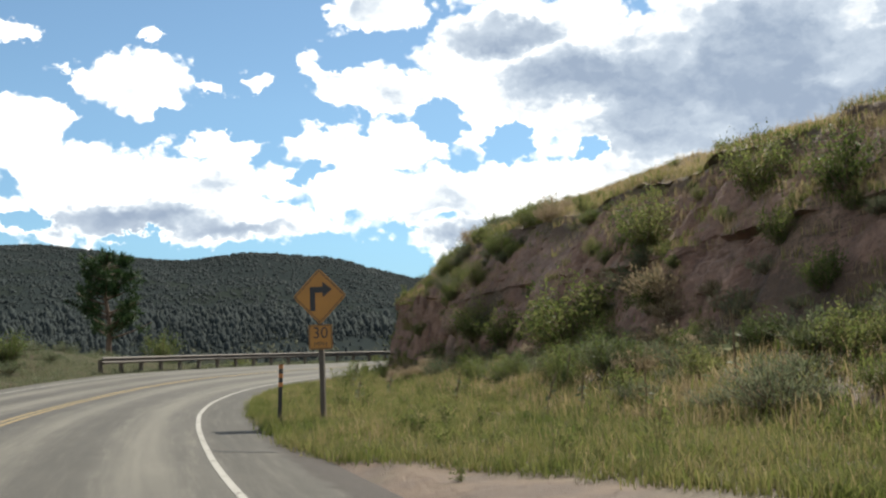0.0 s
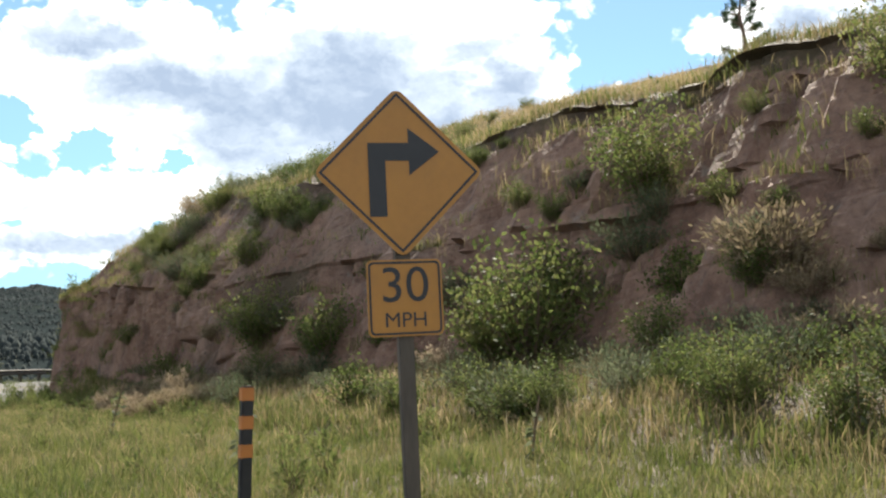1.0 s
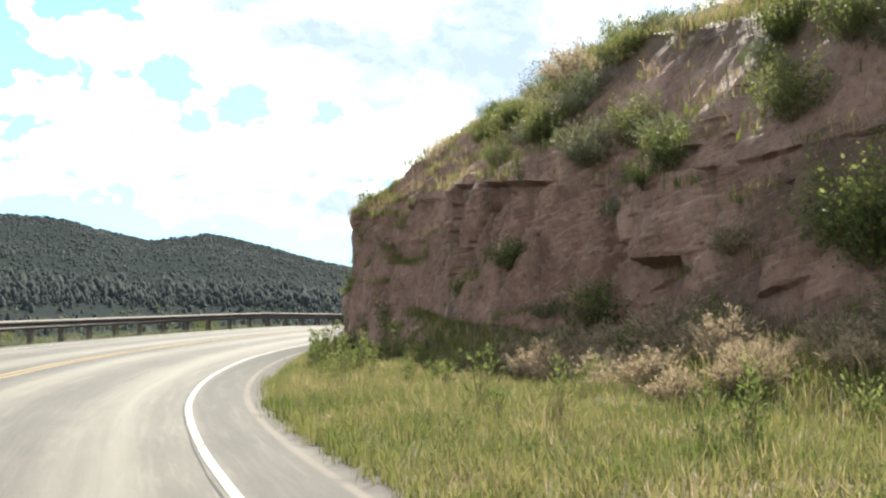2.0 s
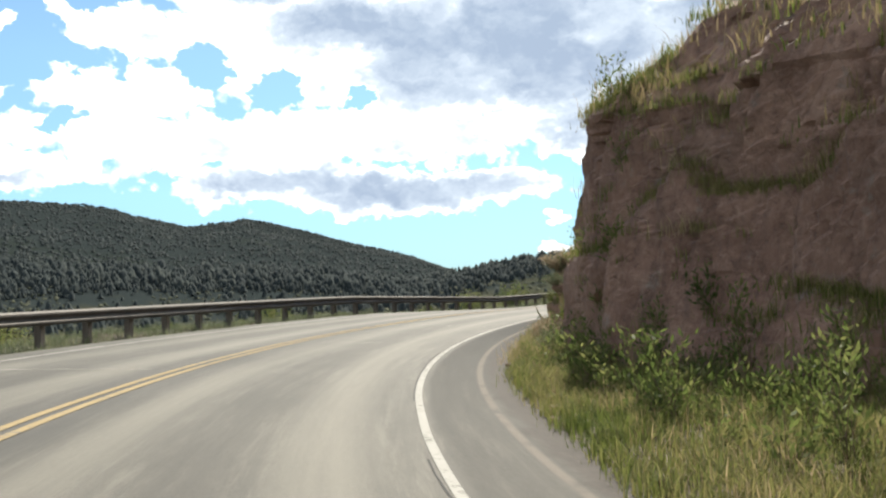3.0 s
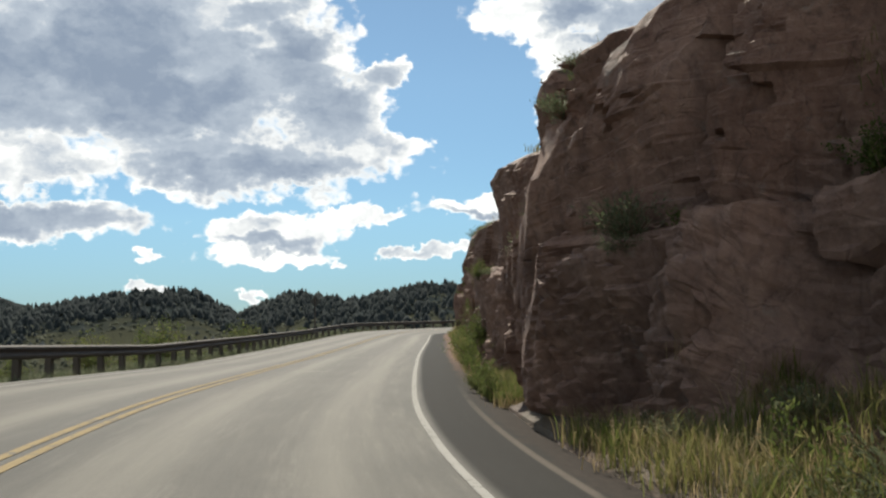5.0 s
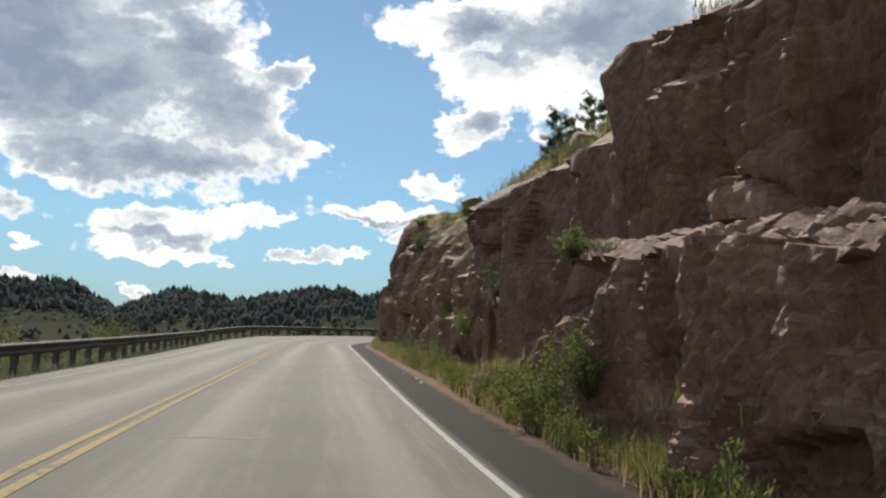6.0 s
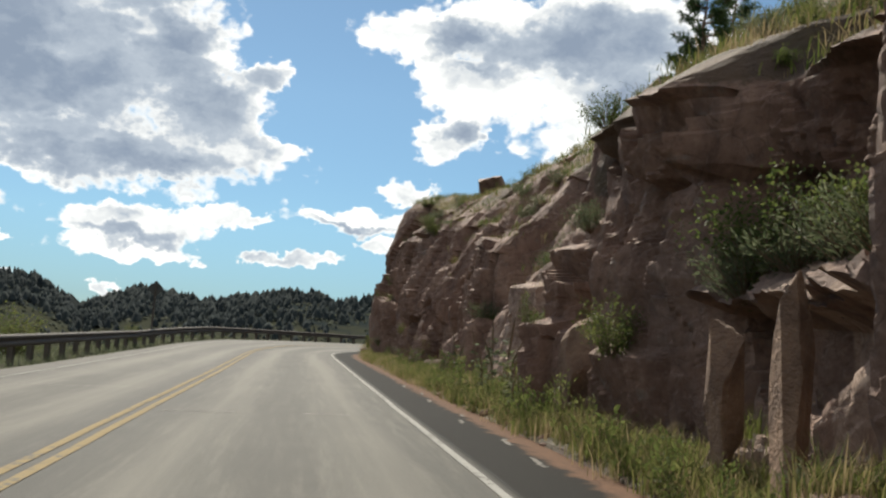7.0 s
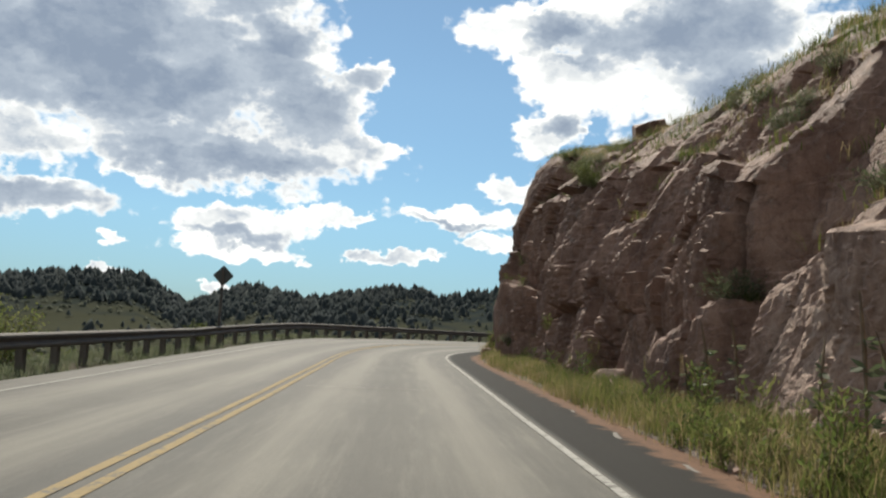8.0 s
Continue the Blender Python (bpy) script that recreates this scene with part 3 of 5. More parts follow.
cut(42, (4.9, -0.03), (8.6, 0.1), (10.6, 0.6), (11.2, 3.3), (13.1, 6.0), (22, 9.2), (70, 22))
cut(50, (4.9, -0.03), (7.2, 0.1), (8.2, 1.0), (8.9, 3.9), (12.2, 6.9), (20, 9.3), (70, 23))
cut(56.4, (4.9, -0.03), (6.05, 0.1), (6.15, 2.0), (6.4, 3.7), (7.9, 5.0), (12, 7.5), (70, 24))
cut(59.9, (4.9, -0.03), (6.3, 0.1), (6.35, 1.5), (6.38, 2.2), (6.55, 4.15), (12, 7.7), (70, 24))
cut(60.3, (4.9, -0.03), (6.4, 0.1), (6.5, 1.5), (7.6, 2.25), (8.3, 4.6), (14, 8.2), (70, 24))
cut(64.0, (4.9, -0.03), (6.0, 0.1), (6.1, 1.6), (7.5, 2.55), (8.4, 4.6), (15, 8.4), (70, 24))
cut(65.0, (4.9, -0.03), (6.1, 0.1), (6.3, 2.1), (7.6, 3.2), (8.3, 4.8), (15, 8.6), (70, 24))
cut(68.3, (4.9, -0.03), (6.1, 0.1), (6.2, 0.9), (6.5, 2.9), (8.1, 4.9), (15, 8.8), (70, 24))
cut(68.8, (4.9, -0.03), (5.6, 0.12), (6.9, 0.9), (7.25, 3.6), (8.1, 5.0), (15, 8.9), (70, 24))
cut(73.2, (4.9, -0.03), (5.4, 0.12), (6.5, 0.8), (6.9, 3.6), (7.9, 5.2), (15, 9.1), (70, 23))
cut(74.4, (4.9, -0.03), (5.5, 0.1), (5.6, 2.0), (5.95, 3.6), (7.2, 5.0), (15, 9.2), (70, 23))
cut(78, (4.9, -0.03), (5.1, 0.1), (5.15, 1.8), (5.2, 2.6), (5.65, 4.3), (15, 9.4), (70, 23))
cut(79.6, (4.9, -0.03), (5.05, 0.1), (5.1, 1.5), (5.14, 1.8), (5.7, 4.4), (15, 9.5), (70, 23))
cut(80.0, (4.9, -0.03), (5.7, 0.1), (5.75, 1.5), (6.1, 1.75), (6.4, 4.7), (15, 9.5), (70, 22))
cut(83.0, (4.9, -0.03), (5.7, 0.1), (5.75, 1.6), (6.1, 1.85), (6.4, 5.2), (15, 9.6), (70, 22))
cut(83.4, (4.9, -0.03), (5.5, 0.1), (5.55, 1.85), (6.05, 2.15), (6.3, 5.7), (15, 9.8), (70, 22))
cut(84.8, (4.9, -0.03), (5.35, 0.1), (5.4, 2.0), (6.0, 2.25), (6.2, 5.6), (15, 9.6), (70, 22))
cut(85.2, (4.9, -0.03), (5.3, 0.1), (5.35, 2.0), (6.0, 2.3), (6.25, 4.6), (14, 8.8), (70, 22))
cut(89.5, (4.9, -0.03), (5.05, 0.1), (5.1, 2.1), (5.55, 2.35), (5.75, 4.8), (13, 8.5), (70, 22))
cut(89.9, (4.9, -0.03), (5.7, 0.1), (5.9, 2.0), (5.95, 2.3), (6.2, 3.8), (14, 8.2), (70, 22))
cut(90.9, (4.9, -0.03), (5.6, 0.1), (5.8, 1.9), (5.9, 2.2), (6.15, 3.8), (13, 7.8), (70, 21))
cut(91.4, (4.9, -0.03), (5.8, 0.1), (5.9, 1.65), (5.95, 2.0), (6.2, 4.0), (13, 7.8), (70, 21))
cut(95.0, (4.9, -0.03), (5.05, 0.1), (5.12, 1.65), (5.16, 1.95), (5.6, 3.8), (12.5, 7.7), (70, 21))
cut(95.4, (4.9, -0.03), (5.4, 0.1), (5.5, 1.65), (6.1, 1.9), (6.6, 4.0), (12.4, 7.7), (70, 21))
cut(98.8, (4.9, -0.03), (5.6, 0.1), (5.7, 1.7), (6.3, 1.95), (6.7, 4.0), (12.2, 7.7), (70, 21))
cut(99.2, (4.9, -0.03), (5.5, 0.1), (5.48, 1.7), (5.42, 2.0), (5.5, 3.8), (11.5, 7.6), (70, 21))
cut(102.0, (4.9, -0.03), (5.5, 0.1), (5.45, 1.75), (5.38, 2.05), (5.5, 3.9), (11, 7.7), (70, 21))
cut(102.4, (4.9, -0.03), (6.0, 0.1), (6.1, 1.7), (6.14, 2.1), (6.5, 4.6), (11.3, 7.9), (70, 20))
cut(105.2, (4.9, -0.03), (6.0, 0.1), (6.1, 1.6), (6.2, 3.1), (6.7, 4.7), (11.5, 8.0), (70, 20))
cut(106.0, (4.9, -0.03), (6.2, 0.1), (6.7, 1.7), (7.3, 3.3), (8.3, 5.1), (12.0, 8.2), (70, 20))
cut(108, (4.9, -0.03), (6.1, 0.1), (6.7, 1.8), (7.5, 3.5), (8.6, 5.3), (12.3, 8.5), (70, 20))
cut(114.6, (4.9, -0.03), (6.5, 0.1), (7.2, 1.8), (8.0, 3.6), (9.2, 5.6), (13, 8.8), (70, 20))
cut(115.2, (4.9, -0.03), (6.1, 0.1), (6.3, 1.8), (6.8, 3.6), (8.9, 5.8), (13, 8.9), (70, 20))
cut(121, (4.9, -0.03), (6.2, 0.1), (6.7, 2.4), (8.2, 5.0), (10.2, 7.3), (14, 9.8), (70, 19))
cut(130, (4.9, -0.03), (5.7, 0.1), (5.85, 2.9), (6.4, 5.2), (8.3, 6.5), (13, 8.3), (70, 19))
cut(137.6, (4.9, -0.03), (5.35, 0.1), (5.45, 2.5), (5.8, 5.0), (7.3, 7.7), (12, 8.6), (70, 19))
cut(160, (4.9, -0.03), (5.6, 0.1), (6.0, 3.0), (6.5, 5.0), (8.0, 6.6), (14, 9), (50, 16))
cut(240, (4.9, -0.03), (6, 0.1), (7, 3.0), (8, 5.0), (10, 7.0), (16, 10), (40, 16))

COUNTS = (8, 32, 40, 42, 40, 34)


def slope_outline(s):
    """Knots (n, 7, 2) of the outline at the stations s, eased between the cuts."""
    ks = np.array([c[0] for c in cuts])
    kn = np.stack([c[1] for c in cuts])
    k = np.clip(np.searchsorted(ks, s) - 1, 0, len(ks) - 2)
    u = np.clip((s - ks[k]) / (ks[k + 1] - ks[k]), 0, 1)
    u = (u * u * (3 - 2 * u))[:, None, None]
    return kn[k] * (1 - u) + kn[k + 1] * u


hs = np.concatenate([np.arange(-60, 18, 0.6), np.arange(18, 44, 0.2), np.arange(44, 78, 0.1), np.arange(78, 122, 0.06), np.arange(122, 145, 0.12), np.arange(145, 235, 1.0)])
knots = slope_outline(hs)
dcol, zcol, ucol = [], [], []
for i, n in enumerate(COUNTS):
    f = np.arange(n) / n
    if i == len(COUNTS) - 1:
        f = np.arange(n + 1) / n
        f = f**1.6
    dcol.append(knots[:, i, None, 0] * (1 - f) + knots[:, i + 1, None, 0] * f)
    zcol.append(knots[:, i, None, 1] * (1 - f) + knots[:, i + 1, None, 1] * f)
    ucol.append(i + f)
D, Z, Uc = np.concatenate(dcol, 1), np.concatenate(zcol, 1), np.concatenate(ucol)
# the far edge goes down to the valley floor
D, Z, Uc = np.concatenate([D, D[:, -1:] + 6], 1), np.concatenate([Z, 0 * Z[:, -1:] - 18], 1), np.append(Uc, 6.05)
SS = np.repeat(hs[:, None], D.shape[1], 1)
# how rocky: full on the steep part past the nose, broken outcrops before it
steep = np.interp(Uc, [0.86, 1.02, 3.85, 4.12], [0, 1, 1, 0.15])[None, :]
steep_before = np.interp(Uc, [1.75, 2.2, 3.5, 4.2], [0, 1, 1, 0.12])[None, :]
steep = steep_before + (steep - steep_before) * np.interp(hs, [44, 51], [0, 1])[:, None]
craggy = np.interp(hs, [10, 22, 40, 50, 240], [0.5, 0.55, 0.6, 1.0, 1.0])[:, None]
outcrop = np.clip(fbm(SS * 0.13, Z * 0.22, 0.0, 3, 4) * 2.2 + 0.75, 0, 1)
rocky = steep * np.where(craggy < 0.95, craggy * outcrop, 1.0)
# soil and grass have caught on the upper ledges
caught = np.clip(fbm(SS * 0.16, Z * 0.55, 4.0, 3, 44) * 4.0 - 0.6, 0, 1) * np.interp(Uc, [2.0, 2.6, 3.4], [0, 0.6, 1.0])[None, :] * np.interp(hs, [52, 58, 84, 87, 97, 99], [0, 1, 1, 0, 0, 1])[:, None]
rocky = rocky * (1 - 0.35 * caught)
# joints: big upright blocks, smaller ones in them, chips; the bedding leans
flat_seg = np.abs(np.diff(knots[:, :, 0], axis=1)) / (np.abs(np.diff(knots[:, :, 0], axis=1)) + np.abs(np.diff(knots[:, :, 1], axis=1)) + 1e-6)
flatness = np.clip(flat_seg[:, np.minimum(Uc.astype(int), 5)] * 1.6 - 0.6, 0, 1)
ju = SS + 0.22 * Z + 0.5 * fbm(SS * 0.25, Z * 0.3, 1.0, 3, 2)
jv = Z + 0.10 * SS + 0.5 * fbm(SS * 0.2, Z * 0.3, 2.0, 3, 3) + 0.9 * D * flatness
rocky = rocky * np.where(Uc[None, :] < 2, 1 - 0.8 * flatness, 1.0)
b1, e1 = facets(ju, jv, 2.6, 3.4, 11, 1.0)
tall = np.interp(SS, [98, 106], [1.0, 1.9])
b2, e2 = facets(ju + 0.5 * b1, (jv + 0.9 * b1) / tall, 1.0, 1.9, 23, 0.8)
b3, e3 = facets(ju + 0.2 * b2, (jv + 0.5 * b2) / tall, 0.40, 0.75, 37, 1.0)
b4, e4 = facets(ju + 0.1 * b3, jv, 0.15, 0.19, 53, 1.1)
fresh = np.clip(fbm(SS * 0.16, Z * 0.3, 5.0, 3, 31) * 2.4 + 0.6, 0.3, 1)
fresh = np.maximum(fresh, np.interp(SS, [59, 62, 80, 84], [0, 0.85, 0.85, 0]))
layer = fbm(ju * 0.5, jv * 2.6, 0.0, 3, 33)
push = 0.85 * b1 + 0.58 * b2 * (0.3 + 0.7 * fresh) + 0.17 * b3 * (0.2 + 0.8 * fresh) + 0.05 * b4 * fresh + 0.02 * layer + 0.04 * fbm(SS * 3.0, Z * 3.0, 0.0, 3, 6)
push *= np.interp(SS, [40, 47, 58, 60, 79, 80, 88, 89, 95, 97], [1.0, 0.6, 0.6, 1.0, 1.0, 0.85, 0.85, 0.75, 0.75, 1.0])


def bulge(s0, s1, z0, z1, out):
    """A block that stands out of the face by that much."""
    return out * (np.interp(SS, [s0 - 0.1, s0, s1, s1 + 0.1], [0, 1, 1, 0]) * np.interp(Z, [z0 - 0.12, z0, z1, z1 + 0.12], [0, 1, 1, 0]))


push *= np.interp(SS, [58, 62, 80, 84, 105, 107, 114, 116], [1, 1.2, 1.2, 1, 1, 0.6, 0.6, 1])
push = np.minimum(push - 0.24, 0.45 + 0.12 * b3)
push -= 0.14 * np.exp(-e1 / 0.09) + 0.08 * np.exp(-e2 / 0.07) * fresh
push += bulge(85.4, 86.3, 2.2, 4.9, 0.3) + bulge(95.4, 98.7, -1, 1.5, -0.35) + bulge(102.6, 104.2, -1, 1.4, 0.5)
# ledges that stand out below the smoother face above them
for s0, s1, z0, z1, out in ((75.0, 76.7, 0.9, 2.0, 0.34), (77.9, 79.4, 1.5, 2.5, 0.30), (76.2, 78.3, 3.5, 4.4, 0.34), (70.6, 72.4, 0.7, 1.7, 0.40), (66.2, 68.3, 0.5, 1.5, 0.42), (64.2, 65.5, 0.5, 1.2, 0.38),
                           (71.5, 73.0, 2.6, 3.3, 0.30), (82.0, 82.9, 0.3, 1.0, 0.36), (86.6, 88.2, 3.2, 4.0, 0.26), (92.6, 93.8, 0.4, 1.1, 0.3), (100.0, 101.2, 0.2, 1.1, 0.25), (103.2, 104.8, 1.9, 2.6, 0.42), (107.5, 108.8, 0.6, 1.3, 0.36), (110.4, 112.0, 1.4, 2.4, 0.36)):
    push += bulge(s0, s1, z0, z1, out) * np.interp(Z, [z0, z1], [0.2, 1.0])
tuck = np.interp(Uc, [0.9, 1.3], [0, 1])[None, :]
soft = 0.30 * fbm(SS * 0.35, D * 0.35, 0.0, 4, 9) * np.interp(Uc, [0.0, 0.5, 6], [0.0, 0.5, 3.0])[None, :]
D2 = np.maximum(D - push * rocky * (1 - 0.8 * flatness), np.minimum(D, 4.85 + 0.06 * b3))
Z2 = Z + soft * (1 - rocky) + rocky * tuck * (0.15 * b1 + flatness * (0.20 * b2 + 0.14 * b3 + 0.05 * b4))
hv = place(SS, D2, 0.0).reshape(-1, 3)
hv[:, 2] = (along(RISE, SS) - along(TILT, SS) * (np.clip(4.5, -8, 5.5) - 2.0) + Z2).ravel() - np.where(Uc < 0.02, 0.09, 0.0)[None, :].repeat(len(hs), 0).ravel()
hill_faces = grid_faces(*D.shape)[:, ::-1]
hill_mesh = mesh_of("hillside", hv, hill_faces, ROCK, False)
turf = hill_mesh.attributes.new("turf", "FLOAT", "POINT")
tv = np.clip(0.8 * caught + 1.0 - rocky * 1.6 + np.clip(fbm(SS * 0.5, Z * 0.5, 0.0, 3, 12), 0, 1) * 0.25, 0, 1)
turf.data.foreach_set("value", tv.astype(np.float32).ravel())
# paler stretches of rock
pale = hill_mesh.attributes.new("pale", "FLOAT", "POINT")
pv = np.interp(SS, [105.4, 106.5, 113.5, 116], [0, 0.75, 0.75, 0.1]) * np.interp(Z, [0, 5, 7], [1, 0.85, 0.2])
pv = np.maximum(pv, np.interp(SS, [63.5, 64.5, 68, 69], [0, 0.7, 0.7, 0]) * np.interp(Z, [1.9, 2.3, 3.2, 3.6], [0, 1, 1, 0]))
pv = np.maximum(pv, 0.95 * ((((SS > 95.6) & (SS < 96.15)) | ((SS > 96.7) & (SS < 97.25))) & (Z < 1.9)))
# flat ledge tops lightened too, sunlight worked into their colour
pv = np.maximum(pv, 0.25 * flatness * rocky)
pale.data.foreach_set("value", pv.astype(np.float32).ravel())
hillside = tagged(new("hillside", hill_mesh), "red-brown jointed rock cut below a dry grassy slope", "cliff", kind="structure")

# ---------------------------------------------------------------- ground left of the road, falling to the valley
ls = np.concatenate([np.arange(-60, 150, 1.0), np.arange(150, 240, 2.0)])
ld = np.array([-4.25, -4.6, -5.2, -6.0, -7.0, -8.5, -10, -12, -15, -19, -24, -30, -40, -55, -75])
lz = np.array([-0.07, -0.07, -0.1, -0.1, -0.2, -0.6, -1.2, -2.1, -3.4, -5.2, -7.2, -9.0, -11, -12.5, -14])
bump_l = fbm(ls[:, None] * 0.22, ld[None, :] * 0.22, 0.0, 4, 14) * np.interp(-ld, [4.5, 7, 30], [0.02, 0.25, 1.2])[None, :]
mound = 1.9 * np.exp(-(((ls - 47) / 11) ** 2))[:, None] * np.interp(-ld, [5.6, 8.5, 14, 20], [0, 0.75, 1, 0])[None, :]
lv = place(ls[:, None], ld[None, :], lz[None, :] + bump_l + mound).reshape(-1, 3)
ground = tagged(new("ground", mesh_of("ground", lv, grid_faces(len(ls), len(ld))[:, ::-1], VERGE, True)), "dry grassy embankment falling away beside the road", "ground", kind="structure")

# ---------------------------------------------------------------- valley and wooded hills
HUB = np.array([10.0, 60.0])
FAR_RIDGE = [(-180, 3.0), (-60, 5.6), (-25, 6.2), (-19, 6.3), (-10, 5.8), (-6, 6.1), (0, 5.5), (3.8, 4.6), (7.2, 4.95), (10.2, 4.1), (14, 3.1), (17, 2.4), (20, 1.2), (26, 0.5), (60, 0.6), (100, 3.0), (180, 3.0)]
NEAR_RIDGE = [(-180, 0.0), (9, -0.5), (14, -0.2), (19, 0.7), (24.8, 1.5), (28, 1.55), (30.4, 0.2), (33.7, 1.5), (36.5, 1.0), (40.2, 1.6), (42.5, 1.95), (44.2, 1.5), (48, 2.2), (60, 2.6), (90, 2.0), (130, 0.0), (180, 0.0)]


def land(x, y):
    """The height of valley and hills."""
    dx, dy = x - HUB[0], y - HUB[1]
    r, az = np.hypot(dx, dy), np.degrees(np.arctan2(dx, dy))
    far = 900 * np.tan(np.radians(along(FAR_RIDGE, az))) * np.clip((r - 330) / 570, 0, 1) ** 1.15 * np.where(r > 900, np.clip(1 - (r - 900) / 1800, 0.3, 1), 1)
    u = np.clip((r - 230) / 270, 0, 1)
    near = (500 * np.tan(np.radians(along(NEAR_RIDGE, az))) + 9) * u * u * (3 - 2 * u) * np.where(r > 500, np.clip(1 - (r - 500) / 200, 0, 1), 1)
    rough = fbm(x * 0.008, y * 0.008, 0.0, 4, 21) * np.clip((r - 120) / 300, 0, 1)
    return -13 + np.maximum(far * (1 + 0.16 * rough) + 10 * np.clip((r - 330) / 300, 0, 1), near + 4) + 3.0 * rough - 3


va = np.radians(np.concatenate([np.arange(-40, 80, 0.4), np.arange(80, 320.1, 3.0)]))
vr = np.concatenate([[0.2], np.arange(12, 130, 12.0), np.arange(130, 1000, 12.0), np.arange(1000, 2600, 80.0), [4500.0]])
vx, vy = HUB[0] + vr[None, :] * np.sin(va)[:, None], HUB[1] + vr[None, :] * np.cos(va)[:, None]
vz = land(vx, vy)
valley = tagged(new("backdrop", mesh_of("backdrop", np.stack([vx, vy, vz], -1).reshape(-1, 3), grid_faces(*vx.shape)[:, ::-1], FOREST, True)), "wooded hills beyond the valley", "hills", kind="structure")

# ---------------------------------------------------------------- guardrail
W_BEAM = [(0.0, 0.155), (0.035, 0.150), (0.075, 0.115), (0.078, 0.075), (0.040, 0.035), (0.005, 0.012), (0.005, -0.012), (0.040, -0.035), (0.078, -0.075), (0.075, -0.115), (0.035, -0.150), (0.0, -0.155)]


def guardrail(s0, s1, d, label):
    rail = new("guardrail")
    tagged(rail, label, "guardrail")
    rail.location = spot_at((s0 + s1) / 2, d)
    off = Matrix.Translation(-rail.location)
    post_bm = box_bm((0.16, 0.20, 1.15), (0, 0, 0.10), 0.012)
    post_mesh = bm_mesh("post", post_bm, POST_WOOD)
    block_mesh = bm_mesh("spacer", box_bm((0.15, 0.20, 0.34), (0, 0, 0), 0.010), POST_WOOD)
    step = 3.81
    for i in range(int((s1 - s0) / step)):
        a = s0 + i * step
        s = np.linspace(a - 0.12, a + step + 0.12, 9)
        lap = 0.004 if i % 2 else 0.0
        front = np.array(W_BEAM) + np.array([d + lap, 0.56])
        rear = front[::-1] - np.array([0.006, 0.0])
        loop = np.concatenate([front, rear, front[:1]])
        v = place(s[:, None], loop[None, :, 0], loop[None, :, 1]).reshape(-1, 3) - np.array(rail.location)
        part("beam", mesh_of("beam", v, grid_faces(len(s), len(loop)), RAIL, False), rail)
        for q in (a + 0.3, a + 0.3 + step / 2):
            lean = 1.5 * math.sin(q * 7.1)
            m = off @ Matrix.Translation(spot_at(q, d - 0.25, -0.1)) @ pose(0, 0, 0, lean, -lean * 0.7, heading(q))
            part("post", post_mesh, rail, "", m)
            part("spacer", block_mesh, rail, "", off @ Matrix.Translation(spot_at(q, d - 0.085, 0.55)) @ pose(0, 0, 0, 0, 0, heading(q)))
    return rail


guardrail(46.0, 190.0, -5.2, "weathered steel W-beam guardrail on dark wooden posts")
guardrail(-30.0, 38.0, -5.6, "weathered steel W-beam guardrail on dark wooden posts")

# ---------------------------------------------------------------- ground lookup
from mathutils.bvhtree import BVHTree

hill_tree = BVHTree.FromPolygons([tuple(v) for v in hv.tolist()], hill_faces.tolist())
left_tree = BVHTree.FromPolygons([tuple(v) for v in lv.tolist()], grid_faces(len(ls), len(ld))[:, ::-1].tolist())
DOWN = Vector((0, 0, -1))


def footing(s, d):
    """The place on the ground at s, d, and its normal."""
    at = spot_at(s, d, 60)
    hit = (hill_tree if d > 0 else left_tree).ray_cast(at, DOWN)
    if hit[0] is None:
        return spot_at(s, d, 0), Vector((0, 0, 1))
    return hit[0], hit[1]


# ---------------------------------------------------------------- plants
rng = np.random.default_rng(7)


def tubes(lines, radii, sides=4):
    """Thin tapered tubes along polylines (n, k, 3) with radii (k)."""
    lines = np.asarray(lines, float)
    n, k, _ = lines.shape
    tang = np.gradient(lines, axis=1)
    tang /= np.linalg.norm(tang, axis=2, keepdims=True) + 1e-9
    ref = np.where(np.abs(tang[..., 2:3]) > 0.9, np.array([1.0, 0, 0]), np.array([0, 0, 1.0]))
    u = np.cross(tang, ref)
    u /= np.linalg.norm(u, axis=2, keepdims=True) + 1e-9
    w = np.cross(tang, u)
    ang = np.arange(sides) * 2 * math.pi / sides
    ring = u[:, :, None, :] * np.cos(ang)[None, None, :, None] + w[:, :, None, :] * np.sin(ang)[None, None, :, None]
    r = np.broadcast_to(np.asarray(radii, float), (n, k))
    v = lines[:, :, None, :] + ring * r[:, :, None, None]
    i = np.arange(k - 1)[:, None] * sides + np.arange(sides)[None, :]
    j = np.arange(k - 1)[:, None] * sides + (np.arange(sides)[None, :] + 1) % sides
    f = np.stack([i, j, j + sides, i + sides], -1).reshape(-1, 4)
    f = (f[None] + (np.arange(n) * k * sides)[:, None, None]).reshape(-1, 4)
    return v.reshape(-1, 3), f


def leaves(at, length, width, aim=None, droop=0.0):
    """One small kite-shaped leaf at each place, turned at random or along aim."""
    n = len(at)
    a = rng.normal(size=(n, 3)) if aim is None else aim + rng.normal(size=(n, 3)) * 0.45
    a[:, 2] -= droop
    a /= np.linalg.norm(a, axis=1, keepdims=True)
    b = np.cross(a, rng.normal(size=(n, 3)))
    b /= np.linalg.norm(b, axis=1, keepdims=True)
    size = (0.6 + 0.8 * rng.random(n))[:, None]
    L, W = a * length * size, b * width * size * 0.5
    v = np.stack([at, at + L * 0.45 + W, at + L, at + L * 0.45 - W], 1).reshape(-1, 3)
    return v, np.arange(n * 4).reshape(-1, 4)


